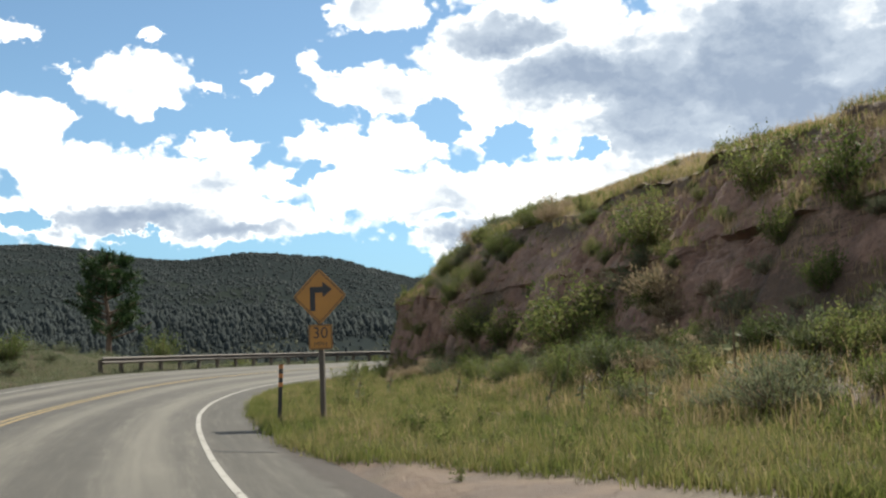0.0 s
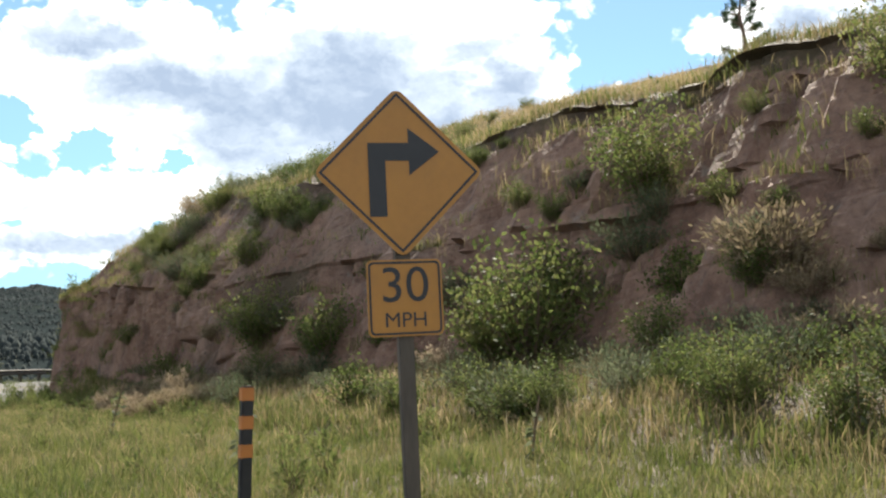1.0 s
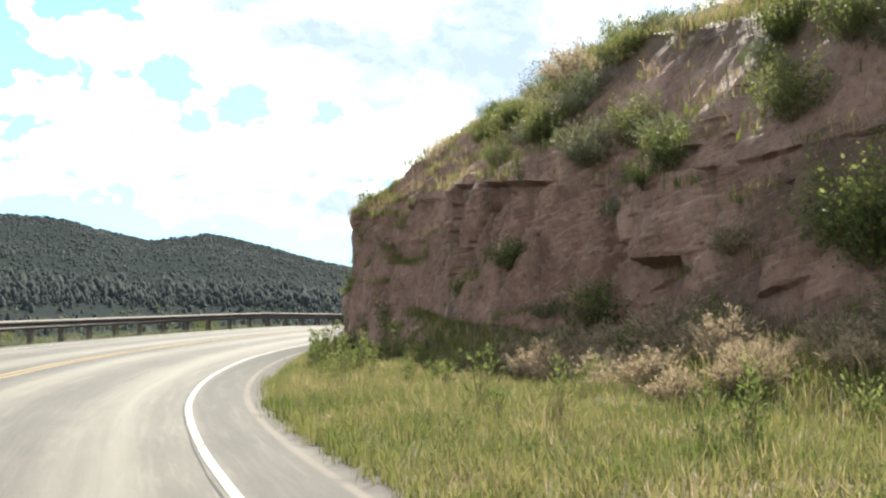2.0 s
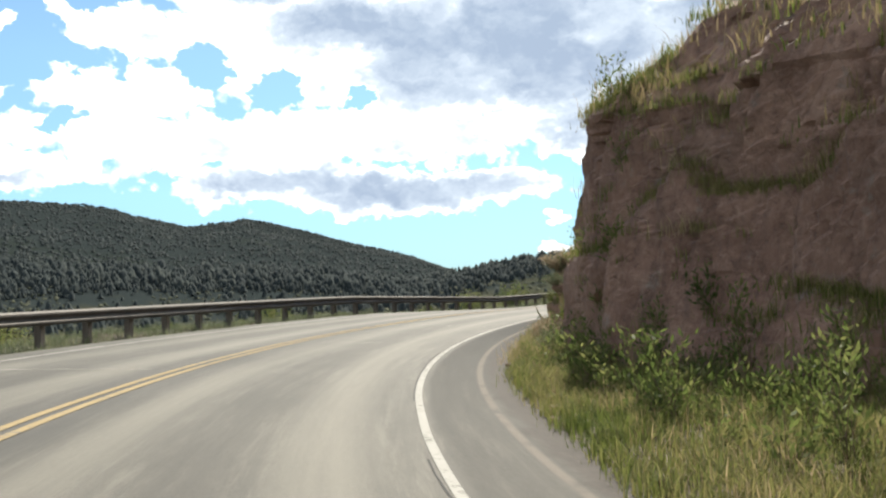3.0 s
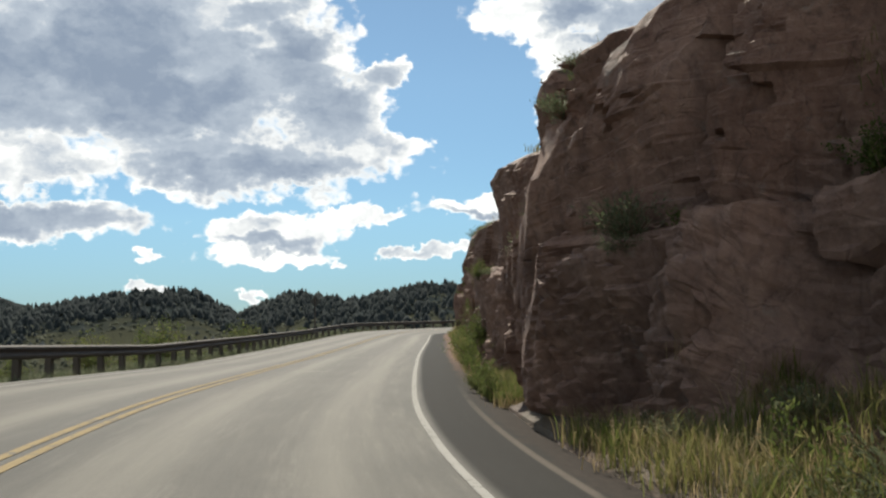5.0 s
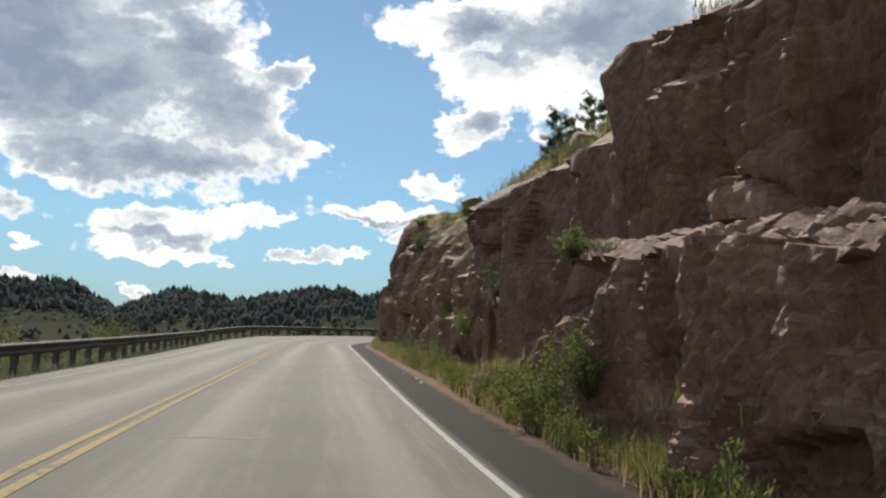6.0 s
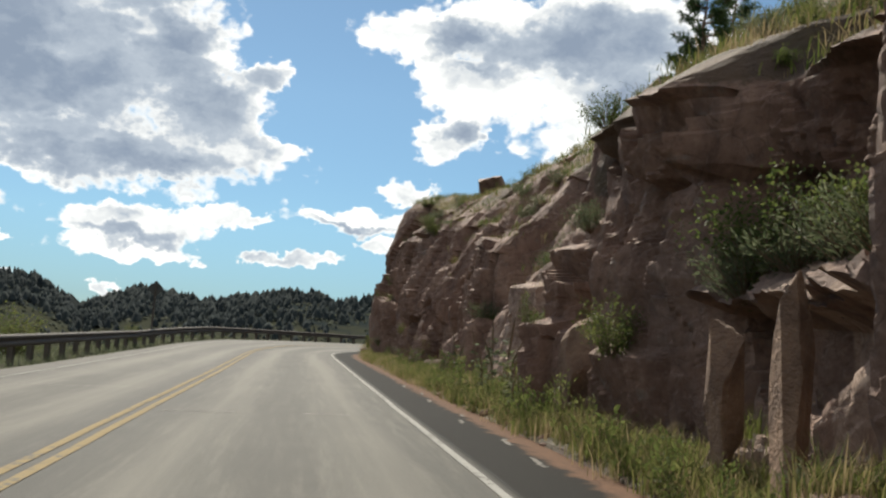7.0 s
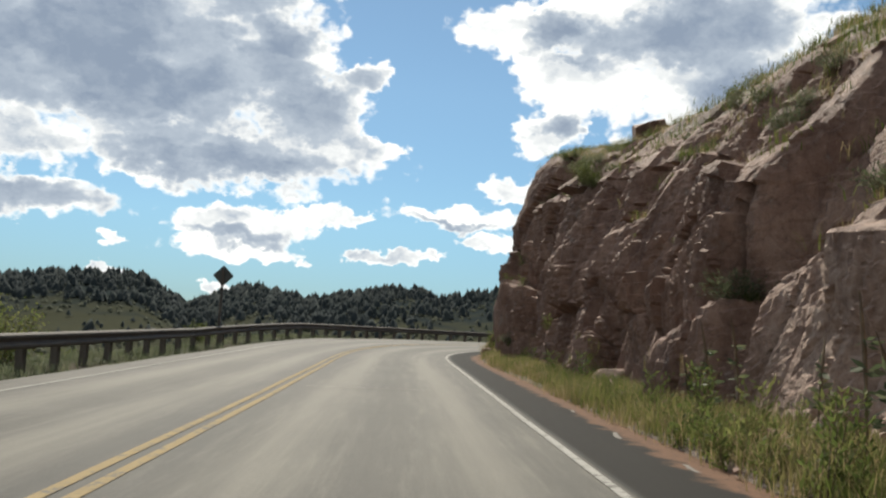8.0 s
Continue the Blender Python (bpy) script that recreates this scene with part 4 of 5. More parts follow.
def stems_of(count, height, spread, bend, k=6, upright=0.0):
    """Polylines that rise from a root and fan out."""
    ang = rng.random(count) * 2 * math.pi
    out = spread * np.sqrt(rng.random(count)) * (1 - upright)
    h = height * (0.55 + 0.45 * rng.random(count)) * (1 - 0.35 * (out / max(spread, 1e-6)) ** 2)
    f = np.linspace(0, 1, k)[None, :]
    rad = 0.12 * spread * rng.random(count)[:, None] + out[:, None] * f**bend
    wob = np.cumsum(rng.normal(size=(count, k, 2)) * 0.03 * height, axis=1) * f[..., None]
    x = rad * np.cos(ang)[:, None] + wob[..., 0]
    y = rad * np.sin(ang)[:, None] + wob[..., 1]
    return np.stack([x, y, h[:, None] * f - 0.05], -1)


def plant(name, label, category, lines, radius, stem_mat, leaf_at, leaf_len, leaf_wid, leaf_mat, aim=None, droop=0.0, group=""):
    thing = tagged(new(name), label, category, group)
    v, f = tubes(lines, np.linspace(radius, radius * 0.25, lines.shape[1]))
    per = lines.shape[1] * 4
    f = np.where(f % per < 4, f % per, f)
    used, f = np.unique(f, return_inverse=True)
    v, f = v[used], f.reshape(-1, 4)
    part("branchwork", mesh_of("branchwork", v, f, stem_mat, True), thing)
    v, f = leaves(leaf_at, leaf_len, leaf_wid, aim, droop)
    part("foliage", mesh_of("foliage", v, f, leaf_mat), thing)
    return thing


def sample(lines, count, lo, jitter):
    """Places near the upper part of the stems."""
    n, k, _ = lines.shape
    i, t = rng.integers(0, n, count), (lo + (1 - lo) * rng.random(count) ** 0.8) * (k - 1)
    j = np.minimum(t.astype(int), k - 2)
    f = (t - j)[:, None]
    p = lines[i, j] * (1 - f) + lines[i, j + 1] * f
    aim = lines[i, j + 1] - lines[i, j]
    return p + rng.normal(size=p.shape) * jitter, aim / (np.linalg.norm(aim, axis=1, keepdims=True) + 1e-9)


def leafy_shrub(height, spread, count):
    lines = stems_of(26, height, spread, 1.3)
    at, aim = sample(lines, count, 0.25, 0.065 * height)
    return plant("shrub", "leafy green deciduous shrub on the slope", "shrub", lines, 0.018, BARK, at, 0.075, 0.045, LEAF, None, 0.0, "shrubs")


def sage_shrub(height, spread, count):
    lines = stems_of(40, height, spread, 1.0)
    at, aim = sample(lines, count, 0.2, 0.05)
    return plant("sagebrush", "grey-green sagebrush on dry ground", "shrub", lines, 0.010, STALK, at, 0.07, 0.016, SAGE, aim, 0.0, "sagebrush")


def straw_shrub(height, spread, count):
    lines = stems_of(60, height, spread, 1.1)
    at, aim = sample(lines, count, 0.35, 0.04)
    return plant("dry_brush", "pale straw-coloured dry brush gone to seed", "shrub", lines, 0.006, STALK, at, 0.085, 0.022, STRAW, aim, 0.1, "dry brush")


def tall_weed(height, count):
    lines = stems_of(9, height, 0.22, 1.2)
    at, aim = sample(lines, count, 0.15, 0.05)
    return plant("weed", "tall green roadside weed", "weed", lines, 0.006, STALK, at, 0.085, 0.026, LEAF, aim, 0.15, "roadside weeds")


def mullein(height):
    """A dead flower spike above a rosette."""
    thing = tagged(new("mullein"), "dark dried mullein stalk in the grass", "weed", "mullein stalks")
    f = np.linspace(0, 1, 8)
    lean = rng.normal(size=2) * 0.07
    line = np.stack([lean[0] * f**2 * height, lean[1] * f**2 * height, height * f - 0.05], -1)[None]
    v, q = tubes(line, [0.011, 0.011, 0.011, 0.012, 0.020, 0.022, 0.019, 0.006], 6)
    part("stalk", mesh_of("stalk", v, q, STALK, True), thing)
    at = line[0][rng.integers(0, 6, 46)] + rng.normal(size=(46, 3)) * 0.02
    aim = np.stack([rng.normal(size=46), rng.normal(size=46), 0.3 + 0 * at[:, 0]], -1)
    v, q = leaves(at, 0.15, 0.05, aim, 0.25)
    part("foliage", mesh_of("foliage", v, q, SAGE), thing)
    return thing


def pine(height, limbs, clumps, bare=0.25, label="ragged dark green pine on the crest"):
    thing = tagged(new("pine_tree"), label, "tree", "pines")
    f = np.linspace(0, 1, 9)
    sway = np.cumsum(rng.normal(size=(9, 2)) * 0.02 * height, axis=0) * f[:, None]
    trunk = np.stack([sway[:, 0], sway[:, 1], height * f - 0.15], -1)
    v, q = tubes(trunk[None], np.linspace(0.028 * height, 0.006 * height, 9), 8)
    part("trunk", mesh_of("trunk", v, q, BARK, True), thing)
    h = bare + (0.97 - bare) * rng.random(limbs)
    base = np.stack([np.interp(h, f, trunk[:, i]) for i in range(3)], -1)
    ang = rng.random(limbs) * 2 * math.pi
    reach = height * (0.10 + 0.26 * np.clip(1.05 - h, 0, 1) ** 0.7) * (0.55 + 0.6 * rng.random(limbs))
    g = np.linspace(0, 1, 5)[None, :]
    lines = np.stack([base[:, 0:1] + reach[:, None] * g * np.cos(ang)[:, None], base[:, 1:2] + reach[:, None] * g * np.sin(ang)[:, None], base[:, 2:3] + reach[:, None] * (0.25 * g + 0.15 * g**2)], -1)
    v, q = tubes(lines, np.linspace(0.007 * height, 0.0025 * height, 5), 4)
    part("branchwork", mesh_of("branchwork", v, q, BARK, True), thing)
    at, aim = sample(lines, clumps, 0.35, 0.018 * height)
    needles = np.repeat(at, 26, axis=0)
    v, q = leaves(needles, 0.045 * height, 0.006 * height, np.repeat(aim, 26, axis=0) * 0.5 + rng.normal(size=needles.shape) * 0.8)
    part("crown", mesh_of("crown", v, q, NEEDLE), thing)
    return thing


def stand(proto, s, d, size, sink=0.04, turn=None, tall=1.0):
    at, _ = footing(s, d)
    m = Matrix.Translation(at - Vector((0, 0, sink))) @ Matrix.Rotation(rng.random() * 6.28 if turn is None else turn, 4, "Z") @ Matrix.Diagonal((size, size, size * tall, 1))
    return copy_thing(proto, m)


def drop_prototype(ob):
    for o in (*ob.children_recursive, ob):
        bpy.data.objects.remove(o)


shrubs = [leafy_shrub(2.0, 1.15, 3200), leafy_shrub(1.6, 1.0, 2400), leafy_shrub(1.2, 0.9, 1800)]
sages = [sage_shrub(0.75, 0.62, 1700), sage_shrub(0.55, 0.5, 1200)]
straws = [straw_shrub(0.85, 0.6, 1900), straw_shrub(0.6, 0.5, 1300)]
weeds = [tall_weed(0.95, 170), tall_weed(0.7, 130), tall_weed(1.2, 190)]
stalks = [mullein(1.35), mullein(1.0), mullein(1.6)]


def pick(seq):
    return seq[int(rng.integers(0, len(seq)))]


def foot_of(s):
    return np.interp(s, [0, 42, 50, 57, 65, 75, 84, 95, 103, 112, 120, 130, 140, 160], [10, 9.4, 7.6, 6.4, 6.5, 6.0, 5.3, 5.3, 5.5, 6.2, 6.1, 6.0, 5.6, 5.8])


# the big green shrubs that stand out on the slope before the nose
for s, d, size, which in ((26.8, 13.3, 1.3, 0), (27.8, 13.2, 1.1, 1), (25.7, 15.2, 1.0, 0), (27.2, 14.2, 0.9, 1), (24.0, 14.4, 0.8, 2), (20.5, 16.2, 0.9, 0), (34.5, 12.6, 1.0, 1), (37.5, 11.8, 0.95, 0), (44.0, 10.4, 0.8, 1), (46.5, 9.4, 0.6, 2), (31.0, 13.2, 0.8, 2), (41.0, 12.8, 0.7, 1), (16.5, 16.0, 1.0, 1), (28.1, 10.6, 0.75, 2)):
    stand(shrubs[which], s, d, size)
# mixed brush over that slope and along its crest
for k in range(400):
    s, d = rng.uniform(2, 55), (rng.uniform(9.5, 16) if k % 3 else rng.uniform(14, 24))
    if d < np.interp(s, [0, 40, 48, 56], [10.5, 10.2, 9.0, 8.0]):
        continue
    pool, lo, hi = ((shrubs, 0.3, 0.65), (sages, 0.6, 1.25), (straws, 0.7, 1.4))[int(rng.choice(3, p=[0.45, 0.52, 0.03]))]
    shrink = 0.55 if d > 15.5 else 1.0
    stand(pick(pool), s, d, rng.uniform(lo, hi) * shrink)
# pale dry brush in the sun at the foot
for s, d in ((20.4, 14.6), (21.2, 14.2), (19.6, 13.9), (21.8, 13.2), (28.4, 13.3), (29.0, 12.6), (40.0, 10.4), (40.8, 10.1), (41.6, 10.3), (42.4, 9.9), (39.2, 10.6), (41.2, 9.4), (43.2, 9.2), (38.4, 10.2), (38.9, 9.6), (37.6, 10.6), (36.8, 10.0), (42.0, 9.0), (40.2, 9.2), (44.2, 8.8)):
    stand(pick(straws), s + rng.normal() * 0.2, d + rng.normal() * 0.2, rng.uniform(0.45, 0.85))
for _ in range(30):
    s = rng.uniform(35.0, 42.5)
    stand(pick(straws), s, np.interp(s, [34, 40, 46], [11.0, 10.0, 8.8]) + rng.normal() * 0.6, rng.uniform(0.55, 1.0))
# verge weeds and stalks
for _ in range(70):
    s = rng.uniform(6, 50)
    stand(pick(weeds), s, rng.uniform(5.6, 10.0), rng.uniform(0.45, 0.9))
for s, d, k in ((15.8, 9.3, 0), (15.7, 9.9, 1), (21.0, 9.0, 1), (18.2, 10.6, 1), (12.5, 11.0, 2), (26.5, 8.2, 1), (31.0, 7.4, 0), (13.8, 10.2, 1), (24.2, 7.2, 1)):
    stand(stalks[k], s, d, rng.uniform(0.7, 0.95))
# brush on ledges, foot and crest of the rock cut
for _ in range(95):
    s = rng.uniform(55, 146)
    lip = float(np.interp(s, [57, 65, 75, 84, 95, 103, 112, 120, 130, 140], [10, 8.6, 7.6, 7.6, 7.6, 7.6, 9.2, 10.6, 9.0, 7.8]))
    d = lip + abs(rng.normal()) * 3.0
    pool, lo, hi = ((shrubs, 0.22, 0.42), (sages, 0.5, 0.9), (straws, 0.35, 0.7))[int(rng.choice(3, p=[0.37, 0.58, 0.05]))]
    stand(pick(pool), s, d, rng.uniform(lo, hi))
for s, d, size, which in ((100.6, 5.6, 0.4, 0), (101.6, 5.7, 0.36, 1), (95.6, 5.1, 0.3, 2), (88.6, 5.15, 0.5, 0), (89.4, 5.2, 0.4, 2), (93.0, 5.2, 0.45, 1), (102.0, 5.5, 0.4, 2), (119.0, 7.4, 0.45, 2), (127.5, 6.8, 0.5, 1), (111.5, 8.2, 0.45, 2), (73.0, 7.2, 0.5, 2), (64.0, 7.4, 0.55, 1)):
    stand(shrubs[which], s, d, size)
for s, d, size, which in ((90.2, 5.1, 0.62, 0), (91.5, 5.2, 0.5, 1), (89.2, 5.0, 0.4, 2), (92.4, 5.1, 0.4, 2), (94.0, 5.0, 0.35, 1), (83.3, 4.75, 0.24, 2), (82.3, 4.75, 0.34, 1), (81.2, 4.75, 0.28, 2), (92.0, 7.4, 0.55, 0), (92.8, 7.8, 0.5, 1)):
    stand(shrubs[which], s, d, size)
for _ in range(30):
    s = rng.uniform(80, 97)
    stand(pick(weeds), s, rng.uniform(4.75, 4.92), rng.uniform(0.35, 0.75))
for _ in range(105):
    s = rng.uniform(46, 140)
    foot = float(np.interp(s, [50, 57, 65, 75, 84, 95, 103, 112, 120, 130, 140], [7.6, 6.2, 6.3, 5.9, 5.2, 5.2, 5.5, 6.1, 6.1, 6.0, 5.5]))
    d = rng.uniform(4.75, 4.95) if 79 < s < 88.4 else rng.uniform(min(5.15, foot - 0.1), foot + 0.2)
    stand(pick(weeds if rng.random() < 0.86 else sages), s, d, rng.uniform(0.4, 0.85))
for s, d, k in ((113.5, 6.4, 2), (114.2, 6.0, 0), (112.8, 5.8, 2), (115.4, 6.3, 1), (117.0, 6.2, 0), (63.0, 5.5, 0), (108.0, 5.6, 1), (122.0, 6.0, 1), (126.0, 5.8, 1)):
    stand(stalks[k], s, d, rng.uniform(0.55, 0.9))
for _ in range(45):
    stand(pick(weeds), rng.uniform(46, 57), rng.uniform(5.5, 7.4), rng.uniform(0.7, 1.15))
for _ in range(40):
    stand(pick(sages if rng.random() < 0.88 else straws), rng.uniform(58, 80), rng.uniform(5.3, 5.9), rng.uniform(0.45, 0.85))
for _ in range(75):
    s = rng.uniform(92, 142)
    d = float(foot_of(s)) + rng.uniform(0.7, 4.5)
    pool, lo, hi = ((shrubs, 0.18, 0.34), (sages, 0.45, 0.9))[int(rng.random() < 0.42)]
    stand(pick(pool), s, d, rng.uniform(lo, hi))
for _ in range(45):
    s = rng.uniform(97, 114)
    stand(pick(weeds), s, rng.uniform(4.95, float(foot_of(s)) - 0.1), rng.uniform(0.5, 0.95))
for s, d, k in ((106.0, 5.5, 0), (106.8, 5.7, 2), (107.3, 5.4, 1), (108.2, 5.8, 0), (109.0, 5.9, 2), (105.2, 5.4, 1), (110.2, 6.0, 0), (104.4, 5.3, 1)):
    stand(stalks[k], s, d, rng.uniform(0.75, 1.0))
# big sagebrush and shrubs on the ledge over the pale columns
for s, d, size, which in ((95.9, 6.2, 0.5, 0), (96.8, 6.25, 0.55, 1), (98.0, 6.2, 0.62, 0), (98.6, 6.3, 0.5, 2)):
    stand(shrubs[which], s, d, size)
for s, d in ((96.5, 6.1), (97.4, 6.15), (98.2, 6.1), (95.9, 6.1)):
    stand(pick(sages), s, d, 0.95)
# sagebrush that has taken root on the leaning rock
for s, d, k in ((109.4, 7.5, 0.9), (111.8, 7.9, 1.05), (108.2, 8.1, 0.8), (113.6, 8.4, 0.9), (117.0, 8.3, 0.8), (119.4, 8.7, 0.9), (122.6, 8.4, 0.8), (126.0, 7.4, 0.7), (104.2, 6.35, 0.75), (70.8, 6.3, 0.8), (72.3, 6.1, 0.7)):
    stand(pick(sages), s, d, k)
# brush past the guardrail
for _ in range(75):
    s, d = rng.uniform(28, 150), -rng.uniform(7.2, 15)
    pool, lo, hi = ((shrubs, 0.6, 1.15), (sages, 0.8, 1.6))[int(rng.random() < 0.35)]
    stand(pick(pool), s, d, rng.uniform(lo, hi))
for s, d, k in ((40.5, -6.6, 1.3), (42.0, -7.6, 1.6), (43.5, -8.2, 1.2), (38.8, -7.2, 1.5), (44.8, -7.0, 0.9), (36.5, -8.5, 1.4), (46.0, -8.6, 1.3), (47.5, -9.8, 1.5), (49.0, -8.8, 1.2), (50.5, -10.2, 1.6), (52.0, -8.8, 1.2), (53.5, -9.8, 1.4), (45.2, -10.2, 1.6), (48.3, -11.6, 1.7), (51.5, -12.0, 1.5), (55.0, -9.2, 1.2), (43.8, -9.8, 1.4), (57.0, -8.8, 1.1)):
    stand(pick(sages), s, d, k)

# pines
crest_pine = pine(2.6, 34, 260, 0.12)
for s, d, size in ((107.2, 9.2, 0.95), (108.3, 9.4, 0.6), (106.4, 8.9, 0.5), (109.9, 11.0, 0.95), (111.4, 10.6, 0.62), (113.3, 10.4, 0.6), (62.0, 35.6, 1.7)):
    stand(crest_pine, s, d, size)
valley_pine = pine(6.5, 60, 330, 0.42, "spreading dark pine beyond the guardrail")
stand(valley_pine, 58.0, -13.2, 1.35, turn=0.4)
stand(valley_pine, 50.0, -19.0, 0.8, turn=2.1)
for proto in (*shrubs, *sages, *straws, *weeds, *stalks, crest_pine, valley_pine):
    drop_prototype(proto)


def blades(points, height, width, bend=0.5):
    """Bent blades of three faces each, one island a blade."""
    n = len(points)
    ang = rng.random(n) * 2 * math.pi
    out = np.stack([np.cos(ang), np.sin(ang), 0 * ang], -1)
    side = np.stack([-np.sin(ang), np.cos(ang), 0 * ang], -1) * (width * (0.6 + 0.8 * rng.random(n)))[:, None] / 2
    h = height * (0.45 + 0.75 * rng.random(n))
    b = bend * h * rng.random(n)
    up = np.array([0, 0, 1.0])
    p1 = points + up * (h * 0.5)[:, None] + out * (b * 0.25)[:, None]
    p2 = points + up * h[:, None] + out * b[:, None]
    base = points - up * 0.04
    v = np.stack([base - side, base + side, p1 + side * 0.8, p1 - side * 0.8, p2 + side * 0.12, p2 - side * 0.12], 1).reshape(-1, 3)
    i = np.arange(n)[:, None] * 6
    f = np.stack([i + np.array([0, 1, 2, 3]), i + np.array([3, 2, 4, 5])], 1).reshape(-1, 4)
    return v, f


def turf_patch(name, label, count, s_range, d_of, height, width, mat, tuft=14, spread=0.12, bend=0.6, steepest=0.68, rise=99.0):
    """Tufts of grass over a stretch; d_of gives the nearest and farthest distance from the road's middle."""
    tufts = max(1, count // tuft)
    s = rng.uniform(*s_range, tufts)
    lo, hi = d_of(s)
    d = lo + (hi - lo) * rng.random(tufts)
    thin = fbm(s * 0.35, d * 0.35, 0.0, 3, 41) + rng.normal(size=tufts) * 0.2
    keep = thin > -0.5
    s, d = s[keep], d[keep]
    feet = [footing(a, b) for a, b in zip(s, d)]
    roots = np.array([f[0] for f in feet if abs(f[1].z) > steepest and f[0].z < rise])
    tall = np.repeat((0.55 + 0.7 * rng.random(len(roots))), tuft)
    pts = np.repeat(roots, tuft, axis=0) + np.concatenate([rng.normal(size=(len(roots) * tuft, 2)) * spread, np.zeros((len(roots) * tuft, 1))], 1)
    v, f = blades(pts, height * tall, width, bend)
    return tagged(new(name, mesh_of(name, v, f, mat)), label, "grass", kind="stuff")


def bare_to(s):
    """Where the grass begins beside the asphalt."""
    return 4.72 + np.clip((13 - s) * 0.42, 0, 3.5) + np.interp(s, [42, 50, 78, 84, 95, 100], [0, 0.25, 0.2, 0.1, 0.1, 0.22]) + 0.2 * fbm(s * 0.8, 0 * s, 0.0, 3, 61)


turf_patch("verge_grass", "green and straw roadside grass", 270000, (0, 57), lambda s: (bare_to(s), foot_of(s) + 1), 0.17, 0.010, GRASS, 16, 0.10, 1.3)
turf_patch("dry_verge_grass", "dry yellow roadside grass", 34000, (0, 57), lambda s: (bare_to(s) + 0.3, foot_of(s) + 3), 0.23, 0.008, DRY_GRASS, 12, 0.10, 1.1)
turf_patch("slope_grass", "sparse dry grass on the slope", 170000, (0, 60), lambda s: (foot_of(s), foot_of(s) + 18), 0.26, 0.014, DRY_GRASS, 14, 0.16, 1.3, 0.62)
turf_patch("slope_herbs", "green herbs on the slope", 70000, (4, 56), lambda s: (foot_of(s), foot_of(s) + 9), 0.18, 0.020, GRASS, 16, 0.2, 1.4, 0.62)
turf_patch("ditch_grass", "green grass at the foot of the rock", 100000, (57, 150), lambda s: (bare_to(s) + 0.1, foot_of(s) + 0.5), 0.27, 0.010, GRASS, 16, 0.10, 1.2, 0.68, 0.4)
turf_patch("dry_ditch_grass", "dry grass at the foot of the rock", 40000, (57, 150), lambda s: (bare_to(s), foot_of(s) + 0.5), 0.26, 0.010, DRY_GRASS, 12, 0.10, 1.1, 0.68, 0.4)
turf_patch("crest_grass", "dry grass on the crest above the rock", 110000, (56, 150), lambda s: (foot_of(s) + 1.2, foot_of(s) + 11), 0.17, 0.011, DRY_GRASS, 14, 0.14, 1.4, 0.68)
turf_patch("crest_herbs", "green herbs on the crest above the rock", 60000, (56, 150), lambda s: (foot_of(s) + 1.2, foot_of(s) + 8), 0.18, 0.018, GRASS, 16, 0.18, 1.4, 0.55)
turf_patch("ledge_grass", "straw and green grass on a rock ledge", 8000, (61.5, 69.5), lambda s: (6.7 + 0 * s, 8.2 + 0 * s), 0.13, 0.008, DRY_GRASS, 16, 0.10, 1.3, 0.7)
turf_patch("embankment_grass", "olive and dry grass behind the guardrail", 60000, (20, 160), lambda s: (-9.5 + 0 * s, -4.75 + 0 * s), 0.22, 0.014, SAGE, 16, 0.14, 1.1)


# ---------------------------------------------------------------- woods on the far hills
def lumpy_crowns(name, label, x, y, r, h, w, mat):
    """Many small crowns of a few faces each."""
    n, z = len(x), land(x, y)
    sides = 4
    ang = (np.arange(sides) * 2 * math.pi / sides)[None, :] + rng.random((n, 1)) * 6
    rings = []
    for up, wide in ((0.15, 1.0), (0.6, 0.62)):
        rad = w[:, None] * wide * rng.uniform(0.6, 1.25, (n, sides))
        zz = z[:, None] + h[:, None] * (up + rng.normal(size=(n, sides)) * 0.07)
        rings.append(np.stack([x[:, None] + rad * np.cos(ang), y[:, None] + rad * np.sin(ang), zz], -1))
    tip = np.stack([x + rng.normal(size=n) * 0.06 * h, y, z + h], -1)[:, None, :]
    v = np.concatenate([*rings, tip], 1)
    per = v.shape[1]
    a = np.arange(sides)
    b = (a + 1) % sides
    tris = []
    for k in range(1):
        lo, hi = k * sides, (k + 1) * sides
        tris += [np.stack([lo + a, lo + b, hi + b], -1), np.stack([lo + a, hi + b, hi + a], -1)]
    tris.append(np.stack([sides + a, sides + b, np.full(sides, per - 1)], -1))
    f = (np.concatenate(tris)[None] + (np.arange(n) * per)[:, None, None]).reshape(-1, 3)
    out_v, out_f = [v.reshape(-1, 3)], [f]
    me = mesh_of(name, np.concatenate(out_v), np.concatenate(out_f), mat, True)
    return tagged(new(name, me), label, "woods", kind="stuff")


